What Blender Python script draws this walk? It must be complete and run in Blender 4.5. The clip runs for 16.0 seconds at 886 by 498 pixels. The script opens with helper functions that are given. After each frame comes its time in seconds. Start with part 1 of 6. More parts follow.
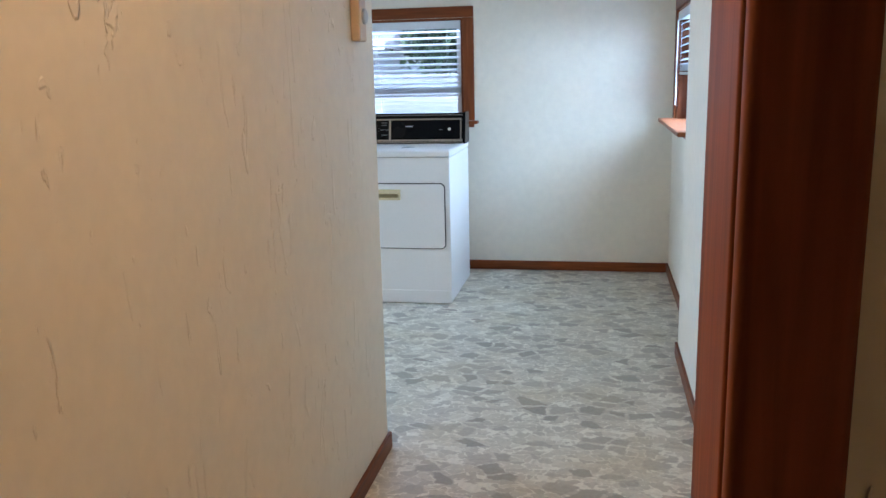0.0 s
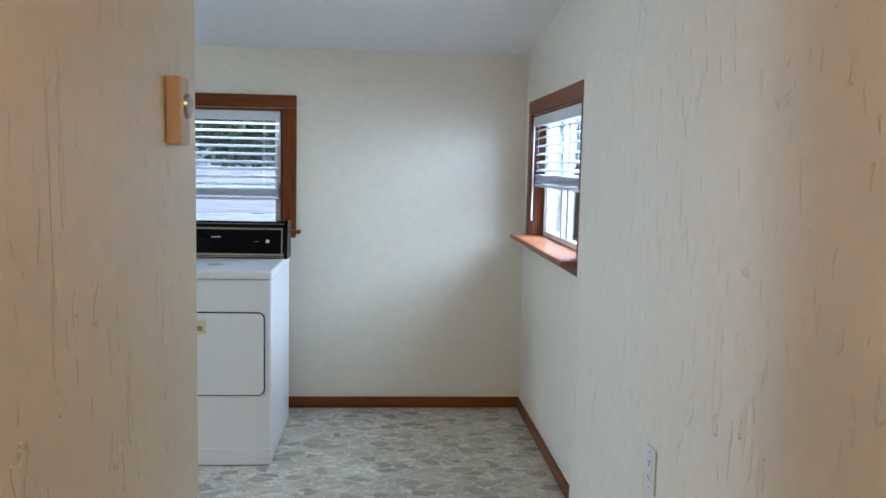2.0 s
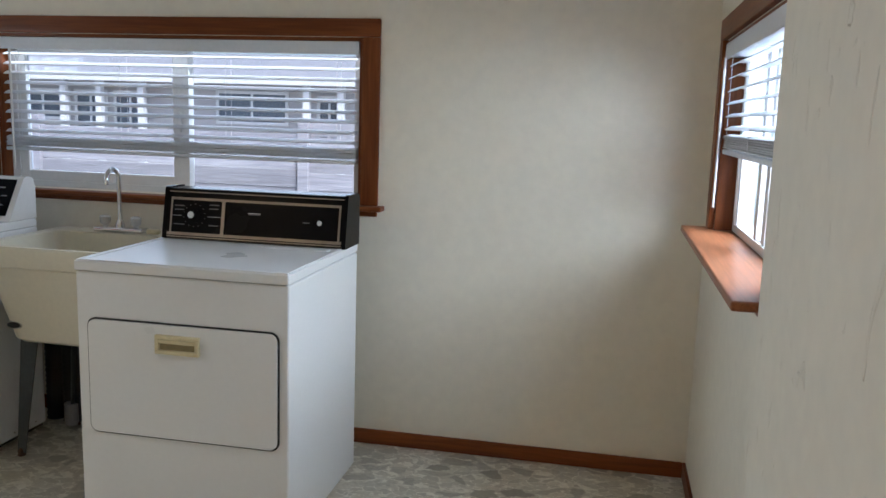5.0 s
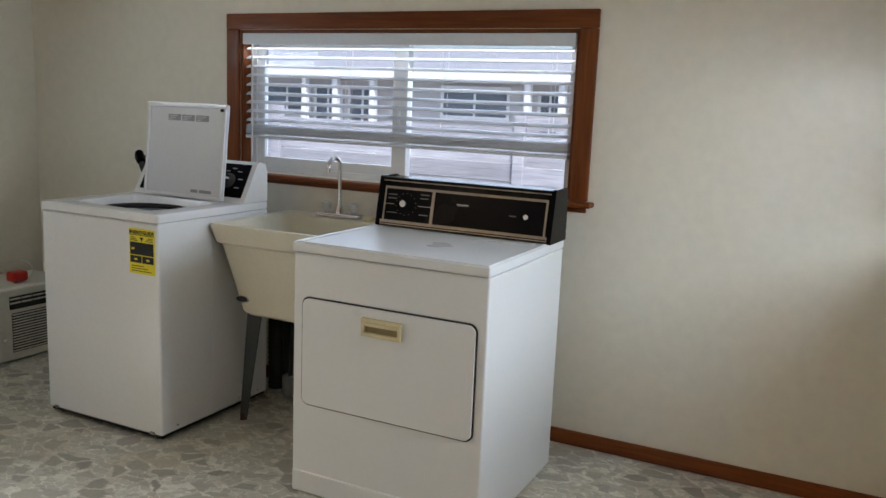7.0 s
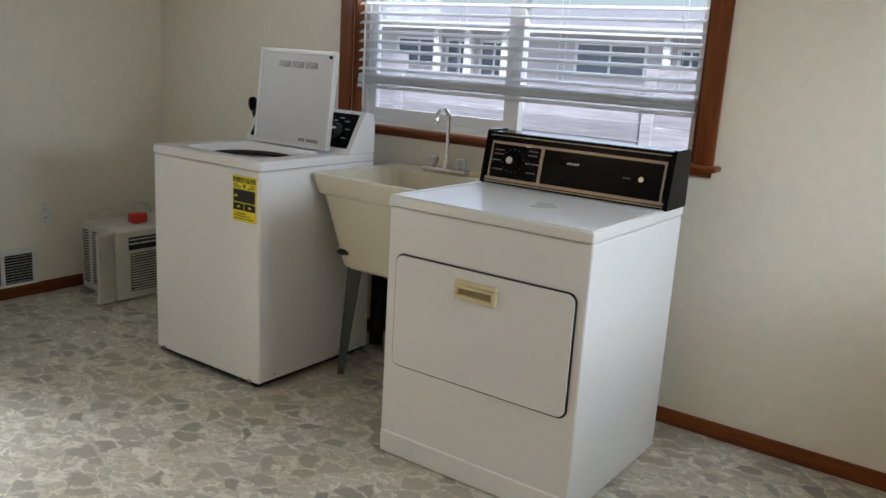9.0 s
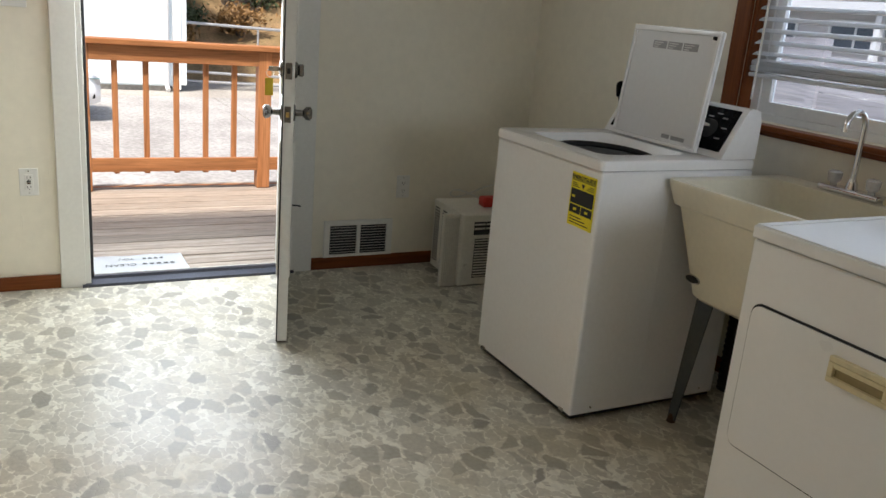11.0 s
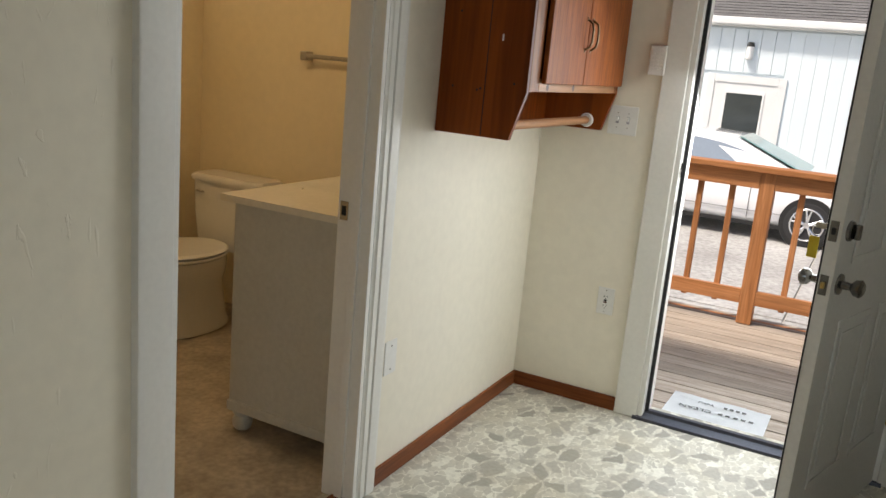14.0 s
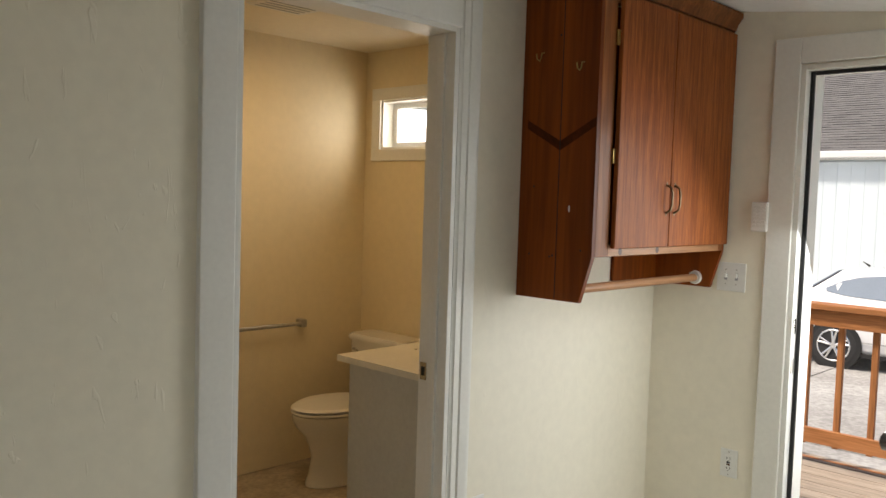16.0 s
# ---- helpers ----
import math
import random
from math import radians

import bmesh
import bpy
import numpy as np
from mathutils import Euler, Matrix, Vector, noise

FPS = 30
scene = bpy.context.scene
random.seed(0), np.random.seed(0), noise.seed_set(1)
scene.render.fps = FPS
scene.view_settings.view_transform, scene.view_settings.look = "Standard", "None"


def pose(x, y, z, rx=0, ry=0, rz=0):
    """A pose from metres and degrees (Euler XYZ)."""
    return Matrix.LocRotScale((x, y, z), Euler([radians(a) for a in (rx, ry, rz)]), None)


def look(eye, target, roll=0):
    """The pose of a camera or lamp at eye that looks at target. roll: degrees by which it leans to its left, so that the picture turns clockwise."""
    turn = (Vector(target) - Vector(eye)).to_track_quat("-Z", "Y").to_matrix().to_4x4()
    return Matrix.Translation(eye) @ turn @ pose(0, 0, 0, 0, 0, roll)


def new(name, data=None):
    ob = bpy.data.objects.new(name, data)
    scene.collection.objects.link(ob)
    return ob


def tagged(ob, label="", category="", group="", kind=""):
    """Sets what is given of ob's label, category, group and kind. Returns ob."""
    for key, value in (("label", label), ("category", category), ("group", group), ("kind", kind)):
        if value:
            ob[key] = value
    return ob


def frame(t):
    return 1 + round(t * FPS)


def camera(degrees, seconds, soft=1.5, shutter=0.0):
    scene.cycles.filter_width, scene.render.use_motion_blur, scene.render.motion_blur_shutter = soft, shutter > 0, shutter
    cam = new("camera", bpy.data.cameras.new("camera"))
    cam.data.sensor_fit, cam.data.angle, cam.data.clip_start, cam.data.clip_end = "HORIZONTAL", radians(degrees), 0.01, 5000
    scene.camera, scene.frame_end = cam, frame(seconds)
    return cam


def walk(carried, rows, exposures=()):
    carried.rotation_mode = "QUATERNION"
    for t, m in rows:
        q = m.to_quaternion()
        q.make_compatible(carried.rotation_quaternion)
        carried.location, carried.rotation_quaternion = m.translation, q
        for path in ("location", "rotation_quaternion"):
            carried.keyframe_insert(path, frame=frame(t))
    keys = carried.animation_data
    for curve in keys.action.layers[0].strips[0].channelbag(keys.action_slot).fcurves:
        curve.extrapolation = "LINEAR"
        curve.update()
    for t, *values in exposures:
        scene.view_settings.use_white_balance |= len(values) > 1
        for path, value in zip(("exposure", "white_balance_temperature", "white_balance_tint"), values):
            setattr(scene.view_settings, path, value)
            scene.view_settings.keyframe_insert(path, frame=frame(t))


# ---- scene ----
cam = camera(56.3, 16.0)
PATH = [
    (0, (0.013, 0.265, 1.329), (-0.351, 2.189, 0.922), -1.3),
    (0.5, (-0.136, 0.381, 1.394), (-0.303, 2.342, 1.036), -0.8),
    (1, (-0.223, 0.595, 1.38), (-0.194, 2.573, 1.086), 1.7),
    (1.5, (-0.253, 0.863, 1.413), (-0.207, 2.85, 1.189), 2.4),
    (2, (-0.316, 1.163, 1.412), (-0.173, 3.147, 1.212), 1.2),
    (2.5, (-0.341, 1.459, 1.426), (-0.084, 3.43, 1.206), 1.4),
    (3, (-0.156, 1.702, 1.407), (-0.037, 3.683, 1.156), 0.7),
    (5.5, (0.127, 2.667, 1.4), (-0.376, 4.575, 1.074), 2.2),
    (6, (0.132, 2.665, 1.389), (-0.51, 4.531, 1.064), 2.2),
    (6.5, (0.134, 2.66, 1.389), (-0.63, 4.479, 1.06), 2.3),
    (7, (0.139, 2.667, 1.392), (-0.731, 4.435, 1.051), 2.4),
    (7.5, (0.139, 2.694, 1.377), (-0.788, 4.428, 1.015), 2.9),
    (8, (0.144, 2.732, 1.362), (-0.822, 4.441, 0.98), 3.0),
    (10.5, (-0.048, 3.208, 1.381), (-1.573, 4.374, 0.823), 4.5),
    (11, (-0.163, 3.354, 1.362), (-1.857, 4.255, 0.8), 4.9),
    (11.5, (-0.148, 3.481, 1.407), (-1.986, 3.995, 0.809), 4.7),
    (12, (-0.153, 3.619, 1.402), (-2.047, 3.85, 0.802), 4.7),
    (12.5, (-0.361, 3.773, 1.408), (-2.291, 3.798, 0.886), 4.5),
    (13, (-0.531, 3.913, 1.438), (-2.453, 3.583, 0.992), 3.6),
    (13.5, (-0.517, 4.215, 1.481), (-2.334, 3.512, 1.03), 4.0),
    (14, (-0.604, 4.343, 1.47), (-2.336, 3.452, 1.019), 5.2),
    (14.5, (-0.751, 4.466, 1.5), (-2.383, 3.402, 1.047), 4.7),
    (15, (-0.755, 4.721, 1.538), (-2.259, 3.468, 1.127), 3.2),
    (15.5, (-0.748, 4.838, 1.561), (-2.204, 3.492, 1.301), 2.3),
    (16, (-0.736, 4.881, 1.573), (-2.173, 3.496, 1.447), 1.8),
]
EXPOSURES = [(0.0, 1.68, 5100, 9), (0.5, 1.52, 5400, 9), (1.0, 1.40, 5450, 9), (2.0, 1.32, 5400, 9), (2.5, 1.20, 5350, 10), (3.0, 1.07, 5400, 11), (5.5, 0.87, 6350, 13), (8.2, 1.05, 6550, 13), (10.5, 0.76, 6950, 13), (13.0, 0.34, 7150, 13), (16.0, 0.26, 7500, 13)]
walk(cam, [(t, look(eye, target, roll)) for t, eye, target, roll in PATH], EXPOSURES)

# ---- plan, metres ----
NORTH, SOUTH, WEST, EAST = 5.90, 2.995, -4.065, 0.49      # inner faces of the laundry room
HALL_W, HALL_E, JOG = -0.724, 0.402, 4.17                 # passage walls, and where the east wall steps back
THICK = 0.16
BATH_N, BATH_S = 2.89, 0.985
CEIL_N, CEIL_S = 2.045, 2.415                            # shed ceiling, low at the north
GROUND, DECK = -0.72, -0.035


def ceil_z(y):
    return CEIL_N + (CEIL_S - CEIL_N) * (NORTH - y) / (NORTH - SOUTH)


# ---- world and lights ----
world = bpy.data.worlds.new("sky")
scene.world = world
world.use_nodes = True
wn = world.node_tree.nodes
sky = wn.new("ShaderNodeTexSky")
sky.sky_type = "NISHITA"
sky.sun_disc = False
sky.sun_elevation, sky.sun_rotation = radians(59), radians(136)
sky.dust_density, sky.air_density = 3.0, 1.0
wn["Background"].inputs["Strength"].default_value = 0.15
world.node_tree.links.new(sky.outputs["Color"], wn["Background"].inputs["Color"])

sun_data = bpy.data.lights.new("sun", "SUN")
sun_data.energy, sun_data.angle, sun_data.color = 4.3, radians(5), (1.0, 0.98, 0.95)
sun = new("sun", sun_data)
sun.matrix_world = look((11.5, -12.0, 28.0), (0, 0, 0))


def area(name, m, wide, high, watts, color):
    data = bpy.data.lights.new(name, "AREA")
    data.shape, data.size, data.size_y, data.energy, data.color = "RECTANGLE", wide, high, watts, color
    ob = new(name, data)
    ob.matrix_world = m
    return ob


DAY, DOOR_DAY = (0.84, 0.93, 1.0), (0.78, 0.895, 1.0)
area("daylight_north_window", look((-1.73, 6.10, 1.40), (-1.73, 3.6, -0.6)), 1.66, 0.66, 6, DAY)
area("daylight_east_window", look((0.98, 5.06, 1.68), (-1.2, 5.06, 0.5)), 1.5, 0.85, 52, (0.76, 0.89, 1.0))
area("daylight_back_door", look((-4.25, 4.075, 1.30), (-2.95, 4.075, 0.0)), 0.88, 1.60, 25, DOOR_DAY)
area("daylight_bath_window", look((-4.24, 1.38, 2.0), (-2.6, 1.2, 0.3)), 0.46, 0.27, 3.2, (1.0, 0.98, 0.93))
area("passage_ceiling_light", look((-0.54, 1.08, 2.40), (-0.54, 1.08, 0)), 0.3, 0.3, 4.6, (1.0, 0.58, 0.28))
area("bath_ceiling_light", look((-2.95, 1.75, 2.36), (-2.95, 1.75, 0)), 0.25, 0.25, 5.8, (1.0, 0.74, 0.44))


# ---- materials ----
def mat(name, color, rough=0.5, metal=0.0, vary=0.08, size=3.0, grain=60.0, bump=0.15, stretch=(1, 1, 1), coat=0.0, spec=0.5, stain=None, random_piece=0.0):
    """Paint, metal, plastic or wood: two scales of colour change, and a fine relief."""
    m = bpy.data.materials.new(name)
    m.use_nodes = True
    t = m.node_tree
    n, link = t.nodes, t.links.new
    b = n["Principled BSDF"]
    b.inputs["Metallic"].default_value = metal
    b.inputs["Coat Weight"].default_value = coat
    b.inputs["Specular IOR Level"].default_value = spec
    co = n.new("ShaderNodeTexCoord")
    mp = n.new("ShaderNodeMapping")
    mp.inputs["Scale"].default_value = stretch
    link(co.outputs["Object"], mp.inputs["Vector"])
    big = n.new("ShaderNodeTexNoise")
    big.inputs["Scale"].default_value = size
    big.inputs["Detail"].default_value = 4
    fine = n.new("ShaderNodeTexNoise")
    fine.inputs["Scale"].default_value = grain
    fine.inputs["Detail"].default_value = 3
    link(mp.outputs[0], big.inputs["Vector"])
    link(mp.outputs[0], fine.inputs["Vector"])
    c2 = stain or tuple(c * 0.72 for c in color)
    ramp = n.new("ShaderNodeValToRGB")
    ramp.color_ramp.elements[0].position, ramp.color_ramp.elements[1].position = 0.30, 0.72
    ramp.color_ramp.elements[0].color = (*[a + (c - a) * min(1, vary * 4) for a, c in zip(color, c2)], 1)
    ramp.color_ramp.elements[1].color = (*color, 1)
    link(big.outputs["Fac"], ramp.inputs["Fac"])
    mix = n.new("ShaderNodeMix")
    mix.data_type, mix.blend_type = "RGBA", "MULTIPLY"
    mix.inputs["Factor"].default_value = 1.0
    fr = n.new("ShaderNodeMapRange")
    fr.inputs["From Min"].default_value, fr.inputs["From Max"].default_value = 0.3, 0.7
    fr.inputs["To Min"].default_value, fr.inputs["To Max"].default_value = 1 - vary * 1.6, 1.0
    link(fine.outputs["Fac"], fr.inputs["Value"])
    link(ramp.outputs["Color"], mix.inputs["A"])
    link(fr.outputs[0], mix.inputs["B"])
    out = mix.outputs["Result"]
    if random_piece:
        info = n.new("ShaderNodeObjectInfo")
        rr = n.new("ShaderNodeMapRange")
        rr.inputs["To Min"].default_value, rr.inputs["To Max"].default_value = 1 - random_piece, 1 + random_piece
        link(info.outputs["Random"], rr.inputs["Value"])
        mx = n.new("ShaderNodeMix")
        mx.data_type, mx.blend_type = "RGBA", "MULTIPLY"
        mx.inputs["Factor"].default_value = 1.0
        link(out, mx.inputs["A"])
        link(rr.outputs[0], mx.inputs["B"])
        out = mx.outputs["Result"]
    link(out, b.inputs["Base Color"])
    ro = n.new("ShaderNodeMapRange")
    ro.inputs["To Min"].default_value, ro.inputs["To Max"].default_value = max(0.02, rough - 0.08), min(1, rough + 0.08)
    link(big.outputs["Fac"], ro.inputs["Value"])
    link(ro.outputs[0], b.inputs["Roughness"])
    if bump:
        bp = n.new("ShaderNodeBump")
        bp.inputs["Strength"].default_value = bump
        bp.inputs["Distance"].default_value = 0.002
        link(fine.outputs["Fac"], bp.inputs["Height"])
        link(bp.outputs[0], b.inputs["Normal"])
    return m


def plaster(name, color, ridges, sparse):
    """Painted plaster with trowel skips: sparse ridges that run down the wall."""
    m = mat(name, color, rough=0.55, vary=0.03, size=1.3, grain=24, bump=0.0, stain=tuple(c * 0.93 for c in color))
    t = m.node_tree
    n, link = t.nodes, t.links.new
    co = n.new("ShaderNodeTexCoord")
    mp = n.new("ShaderNodeMapping")
    mp.inputs["Scale"].default_value = (17, 17, 5.0)
    link(co.outputs["Object"], mp.inputs["Vector"])
    a = n.new("ShaderNodeTexNoise")
    a.inputs["Scale"].default_value, a.inputs["Detail"].default_value, a.inputs["Distortion"].default_value = 1.0, 3, 1.9
    link(mp.outputs[0], a.inputs["Vector"])
    r = n.new("ShaderNodeMapRange")
    r.inputs["From Min"].default_value, r.inputs["From Max"].default_value = sparse, sparse + 0.035
    link(a.outputs["Fac"], r.inputs["Value"])
    f = n.new("ShaderNodeTexNoise")
    f.inputs["Scale"].default_value, f.inputs["Detail"].default_value = 70, 3
    link(co.outputs["Object"], f.inputs["Vector"])
    add = n.new("ShaderNodeMath")
    add.operation = "MULTIPLY_ADD"
    add.inputs[1].default_value = 0.10
    link(f.outputs["Fac"], add.inputs[0])
    link(r.outputs[0], add.inputs[2])
    bp = n.new("ShaderNodeBump")
    bp.inputs["Strength"].default_value = ridges
    bp.inputs["Distance"].default_value = 0.004
    link(add.outputs[0], bp.inputs["Height"])
    link(bp.outputs[0], n["Principled BSDF"].inputs["Normal"])
    return m


def wood(name, light, dark, rough=0.4, axis=2, scale=1.0, coat=0.06, random_piece=0.0):
    """Timber with long grain along one axis: broad bands, close growth lines and fine pores."""
    stretch = [14 * scale] * 3
    stretch[axis] = 0.7 * scale
    m = mat(name, light, rough=rough, vary=0.24, size=1.0, grain=6.0, bump=0.12, stretch=tuple(stretch), coat=coat, stain=dark, random_piece=random_piece, spec=0.14)
    for node in m.node_tree.nodes:
        if node.bl_idname == "ShaderNodeValToRGB":
            node.color_ramp.elements[0].position, node.color_ramp.elements[1].position = 0.38, 0.62
        if node.bl_idname == "ShaderNodeTexNoise":
            node.inputs["Distortion"].default_value = 0.7
    return m


def stone_vinyl(name, vein, pale, dark, rough):
    """Vinyl sheet printed with broken stones: dark large ones among paler middling and small ones, with light veins between."""
    m = bpy.data.materials.new(name)
    m.use_nodes = True
    n, link = m.node_tree.nodes, m.node_tree.links.new
    b = n["Principled BSDF"]
    b.inputs["Specular IOR Level"].default_value = 0.42
    co = n.new("ShaderNodeTexCoord")

    def noise_tex(scale, detail):
        t = n.new("ShaderNodeTexNoise")
        t.inputs["Scale"].default_value, t.inputs["Detail"].default_value = scale, detail
        link(co.outputs["Object"], t.inputs["Vector"])
        return t

    def mapped(socket, a, c, lo=0.0, hi=1.0):
        r = n.new("ShaderNodeMapRange")
        for key, v in (("From Min", a), ("From Max", c), ("To Min", lo), ("To Max", hi)):
            r.inputs[key].default_value = v
        link(socket, r.inputs["Value"])
        return r.outputs[0]

    def mixed(fac, a, c, kind="MIX"):
        x = n.new("ShaderNodeMix")
        x.data_type, x.blend_type = "RGBA", kind
        for socket, v in ((x.inputs["Factor"], fac), (x.inputs["A"], a), (x.inputs["B"], c)):
            if isinstance(v, (tuple, float)):
                socket.default_value = (*v, 1) if isinstance(v, tuple) else v
            else:
                link(v, socket)
        return x.outputs["Result"]

    warp = mixed(0.075, co.outputs["Object"], noise_tex(8, 2).outputs["Color"], "ADD")
    fine_warp = mixed(0.022, warp, noise_tex(45, 2).outputs["Color"], "ADD")

    def cells(scale, edge0, edge1, turn):
        mp = n.new("ShaderNodeMapping")
        mp.inputs["Scale"].default_value = (1, 1.45, 1)
        mp.inputs["Rotation"].default_value = (0, 0, turn)
        link(fine_warp, mp.inputs["Vector"])
        tex = []
        for feature in ("DISTANCE_TO_EDGE", "F1"):
            v = n.new("ShaderNodeTexVoronoi")
            v.voronoi_dimensions, v.feature = "2D", feature
            v.inputs["Scale"].default_value = scale
            link(mp.outputs[0], v.inputs["Vector"])
            tex.append(v)
        sep = n.new("ShaderNodeSeparateColor")
        link(tex[1].outputs["Color"], sep.inputs[0])
        return mapped(tex[0].outputs["Distance"], edge0, edge1), sep.outputs[0], sep.outputs[1]

    def times(a, c):
        x = n.new("ShaderNodeMath")
        x.operation = "MULTIPLY"
        link(a, x.inputs[0])
        link(c, x.inputs[1])
        return x.outputs[0]

    grit, clouds = noise_tex(60, 4).outputs["Fac"], noise_tex(2.6, 4).outputs["Fac"]
    small_e, small_k, small_t = cells(38, 0.04, 0.11, 0.2)
    mid_e, mid_k, mid_t = cells(21, 0.03, 0.09, 0.9)
    big_e, big_k, big_t = cells(10.5, 0.06, 0.15, 0.4)
    mid_tone = tuple(0.55 * a + 0.45 * d for a, d in zip(pale, dark))
    small = mixed(times(small_e, mapped(small_k, 0.35, 0.65)), vein, mixed(small_t, mid_tone, pale))
    middle = mixed(times(mid_e, mapped(mid_k, 0.22, 0.34)), small, mixed(mid_t, mid_tone, pale))
    stone = mixed(big_t, dark, mid_tone)
    laid = mixed(times(big_e, mapped(big_k, 0.55, 0.66)), middle, stone)
    warm = mixed(mapped(clouds, 0.50, 0.78, 0.0, 0.5), laid, tuple(v * c for v, c in zip(pale, (0.86, 0.78, 0.58))))
    rub = mapped(grit, 0.2, 0.8, 0.84, 1.10)
    link(mixed(1.0, warm, rub, "MULTIPLY"), b.inputs["Base Color"])
    link(mapped(clouds, 0.2, 0.8, rough - 0.07, rough + 0.09), b.inputs["Roughness"])
    add = n.new("ShaderNodeMath")
    link(mid_e, add.inputs[0])
    link(grit, add.inputs[1])
    bp = n.new("ShaderNodeBump")
    bp.inputs["Strength"].default_value, bp.inputs["Distance"].default_value = 0.16, 0.0012
    link(add.outputs[0], bp.inputs["Height"])
    link(bp.outputs[0], b.inputs["Normal"])
    return m


def clear_glass(name, tint=(0.95, 0.97, 0.98)):
    """Thin window glass: clear straight through, with a mirror gloss that grows at a slant."""
    m = bpy.data.materials.new(name)
    m.use_nodes = True
    n, link = m.node_tree.nodes, m.node_tree.links.new
    n.remove(n["Principled BSDF"])
    through_it, gloss, mix, fres = n.new("ShaderNodeBsdfTransparent"), n.new("ShaderNodeBsdfGlossy"), n.new("ShaderNodeMixShader"), n.new("ShaderNodeFresnel")
    through_it.inputs["Color"].default_value = (*tint, 1)
    gloss.inputs["Roughness"].default_value = 0.0
    fres.inputs["IOR"].default_value = 1.35
    link(fres.outputs[0], mix.inputs[0])
    link(through_it.outputs[0], mix.inputs[1])
    link(gloss.outputs[0], mix.inputs[2])
    link(mix.outputs[0], n["Material Output"].inputs["Surface"])
    return m


def frosted_glass(name):
    """Obscure glass: scatters the daylight behind it, and lets a little straight through."""
    m = bpy.data.materials.new(name)
    m.use_nodes = True
    n, link = m.node_tree.nodes, m.node_tree.links.new
    n.remove(n["Principled BSDF"])
    clear, milky, mix = n.new("ShaderNodeBsdfTransparent"), n.new("ShaderNodeBsdfTranslucent"), n.new("ShaderNodeMixShader")
    milky.inputs["Color"].default_value = (0.70, 0.73, 0.74, 1)
    mix.inputs[0].default_value = 0.8
    link(clear.outputs[0], mix.inputs[1])
    link(milky.outputs[0], mix.inputs[2])
    link(mix.outputs[0], n["Material Output"].inputs["Surface"])
    return m


PAINT = plaster("cream_wall_paint", (0.85, 0.794, 0.665), 0.14, 0.675)
PASSAGE = plaster("passage_wall_paint", (0.84, 0.78, 0.645), 0.95, 0.638)
SOUTH_PAINT = plaster("south_wall_paint", (0.85, 0.79, 0.64), 0.42, 0.648)
BATH_PAINT = plaster("bath_wall_paint", (0.80, 0.68, 0.46), 0.12, 0.62)
BATH_CEILING = plaster("bath_ceiling_paint", (0.82, 0.74, 0.58), 0.1, 0.62)
CEILING = plaster("white_ceiling_paint", (0.87, 0.87, 0.86), 0.2, 0.58)
SIDING_OUT = mat("outside_wall_paint", (0.55, 0.55, 0.52), 0.7)
VINYL = stone_vinyl("stone_print_vinyl", (0.78, 0.755, 0.65), (0.635, 0.60, 0.50), (0.30, 0.278, 0.232), 0.36)
BATH_VINYL = mat("bath_vinyl", (0.60, 0.51, 0.395), 0.42, vary=0.20, size=7, grain=40, stain=(0.30, 0.24, 0.17))
TRIM = wood("stained_trim_x", (0.27, 0.080, 0.024), (0.18, 0.050, 0.015), axis=0)
TRIM_Y = wood("stained_trim_y", (0.27, 0.080, 0.024), (0.18, 0.050, 0.015), axis=1)
TRIM_Z = wood("stained_trim_z", (0.27, 0.080, 0.024), (0.18, 0.050, 0.015), axis=2)
OLD_DOOR = wood("dark_stained_jamb", (0.29, 0.085, 0.030), (0.18, 0.050, 0.018), rough=0.55, axis=2, coat=0.0)
WHITE_TRIM = mat("white_gloss_trim", (0.80, 0.785, 0.73), 0.35, vary=0.03, bump=0.05)
DOOR_PAINT = mat("door_paint", (0.76, 0.75, 0.70), 0.38, vary=0.04, bump=0.05)
VINYL_WHITE = mat("white_window_vinyl", (0.80, 0.80, 0.79), 0.35, vary=0.03, bump=0.0)
BLIND = mat("blind_slat_white", (0.72, 0.745, 0.78), 0.4, vary=0.03, bump=0.0)
ENAMEL = mat("white_enamel", (0.88, 0.88, 0.88), 0.16, vary=0.02, size=2, bump=0.02, coat=0.3)
ENAMEL_OLD = mat("aged_white_enamel", (0.80, 0.80, 0.79), 0.30, vary=0.012, size=2, bump=0.01, coat=0.0)
LID_ENAMEL = mat("matt_lid_enamel", (0.74, 0.75, 0.76), 0.5, vary=0.02, size=2, bump=0.02)
BLACK = mat("black_panel", (0.004, 0.004, 0.005), 0.25, vary=0.1, bump=0.0, spec=0.07)
DARK = mat("dark_gap", (0.012, 0.012, 0.012), 0.7, bump=0.0)
CHROME = mat("chrome", (0.75, 0.75, 0.76), 0.10, metal=1.0, vary=0.05, bump=0.0)
BRONZE = mat("aged_bronze", (0.30, 0.22, 0.14), 0.32, metal=1.0, vary=0.2)
DOOR_METAL = mat("dark_satin_metal", (0.26, 0.25, 0.24), 0.2, metal=1.0, vary=0.15, bump=0.0)
NICKEL = mat("brushed_nickel", (0.55, 0.52, 0.47), 0.28, metal=1.0, vary=0.1, bump=0.05)
BRASS = mat("brass", (0.60, 0.43, 0.16), 0.3, metal=1.0, vary=0.15)
CREAM_PLASTIC = mat("cream_plastic", (0.72, 0.62, 0.38), 0.35, vary=0.06)
WHITE_PLASTIC = mat("white_plastic", (0.80, 0.79, 0.75), 0.35, vary=0.03, bump=0.0)
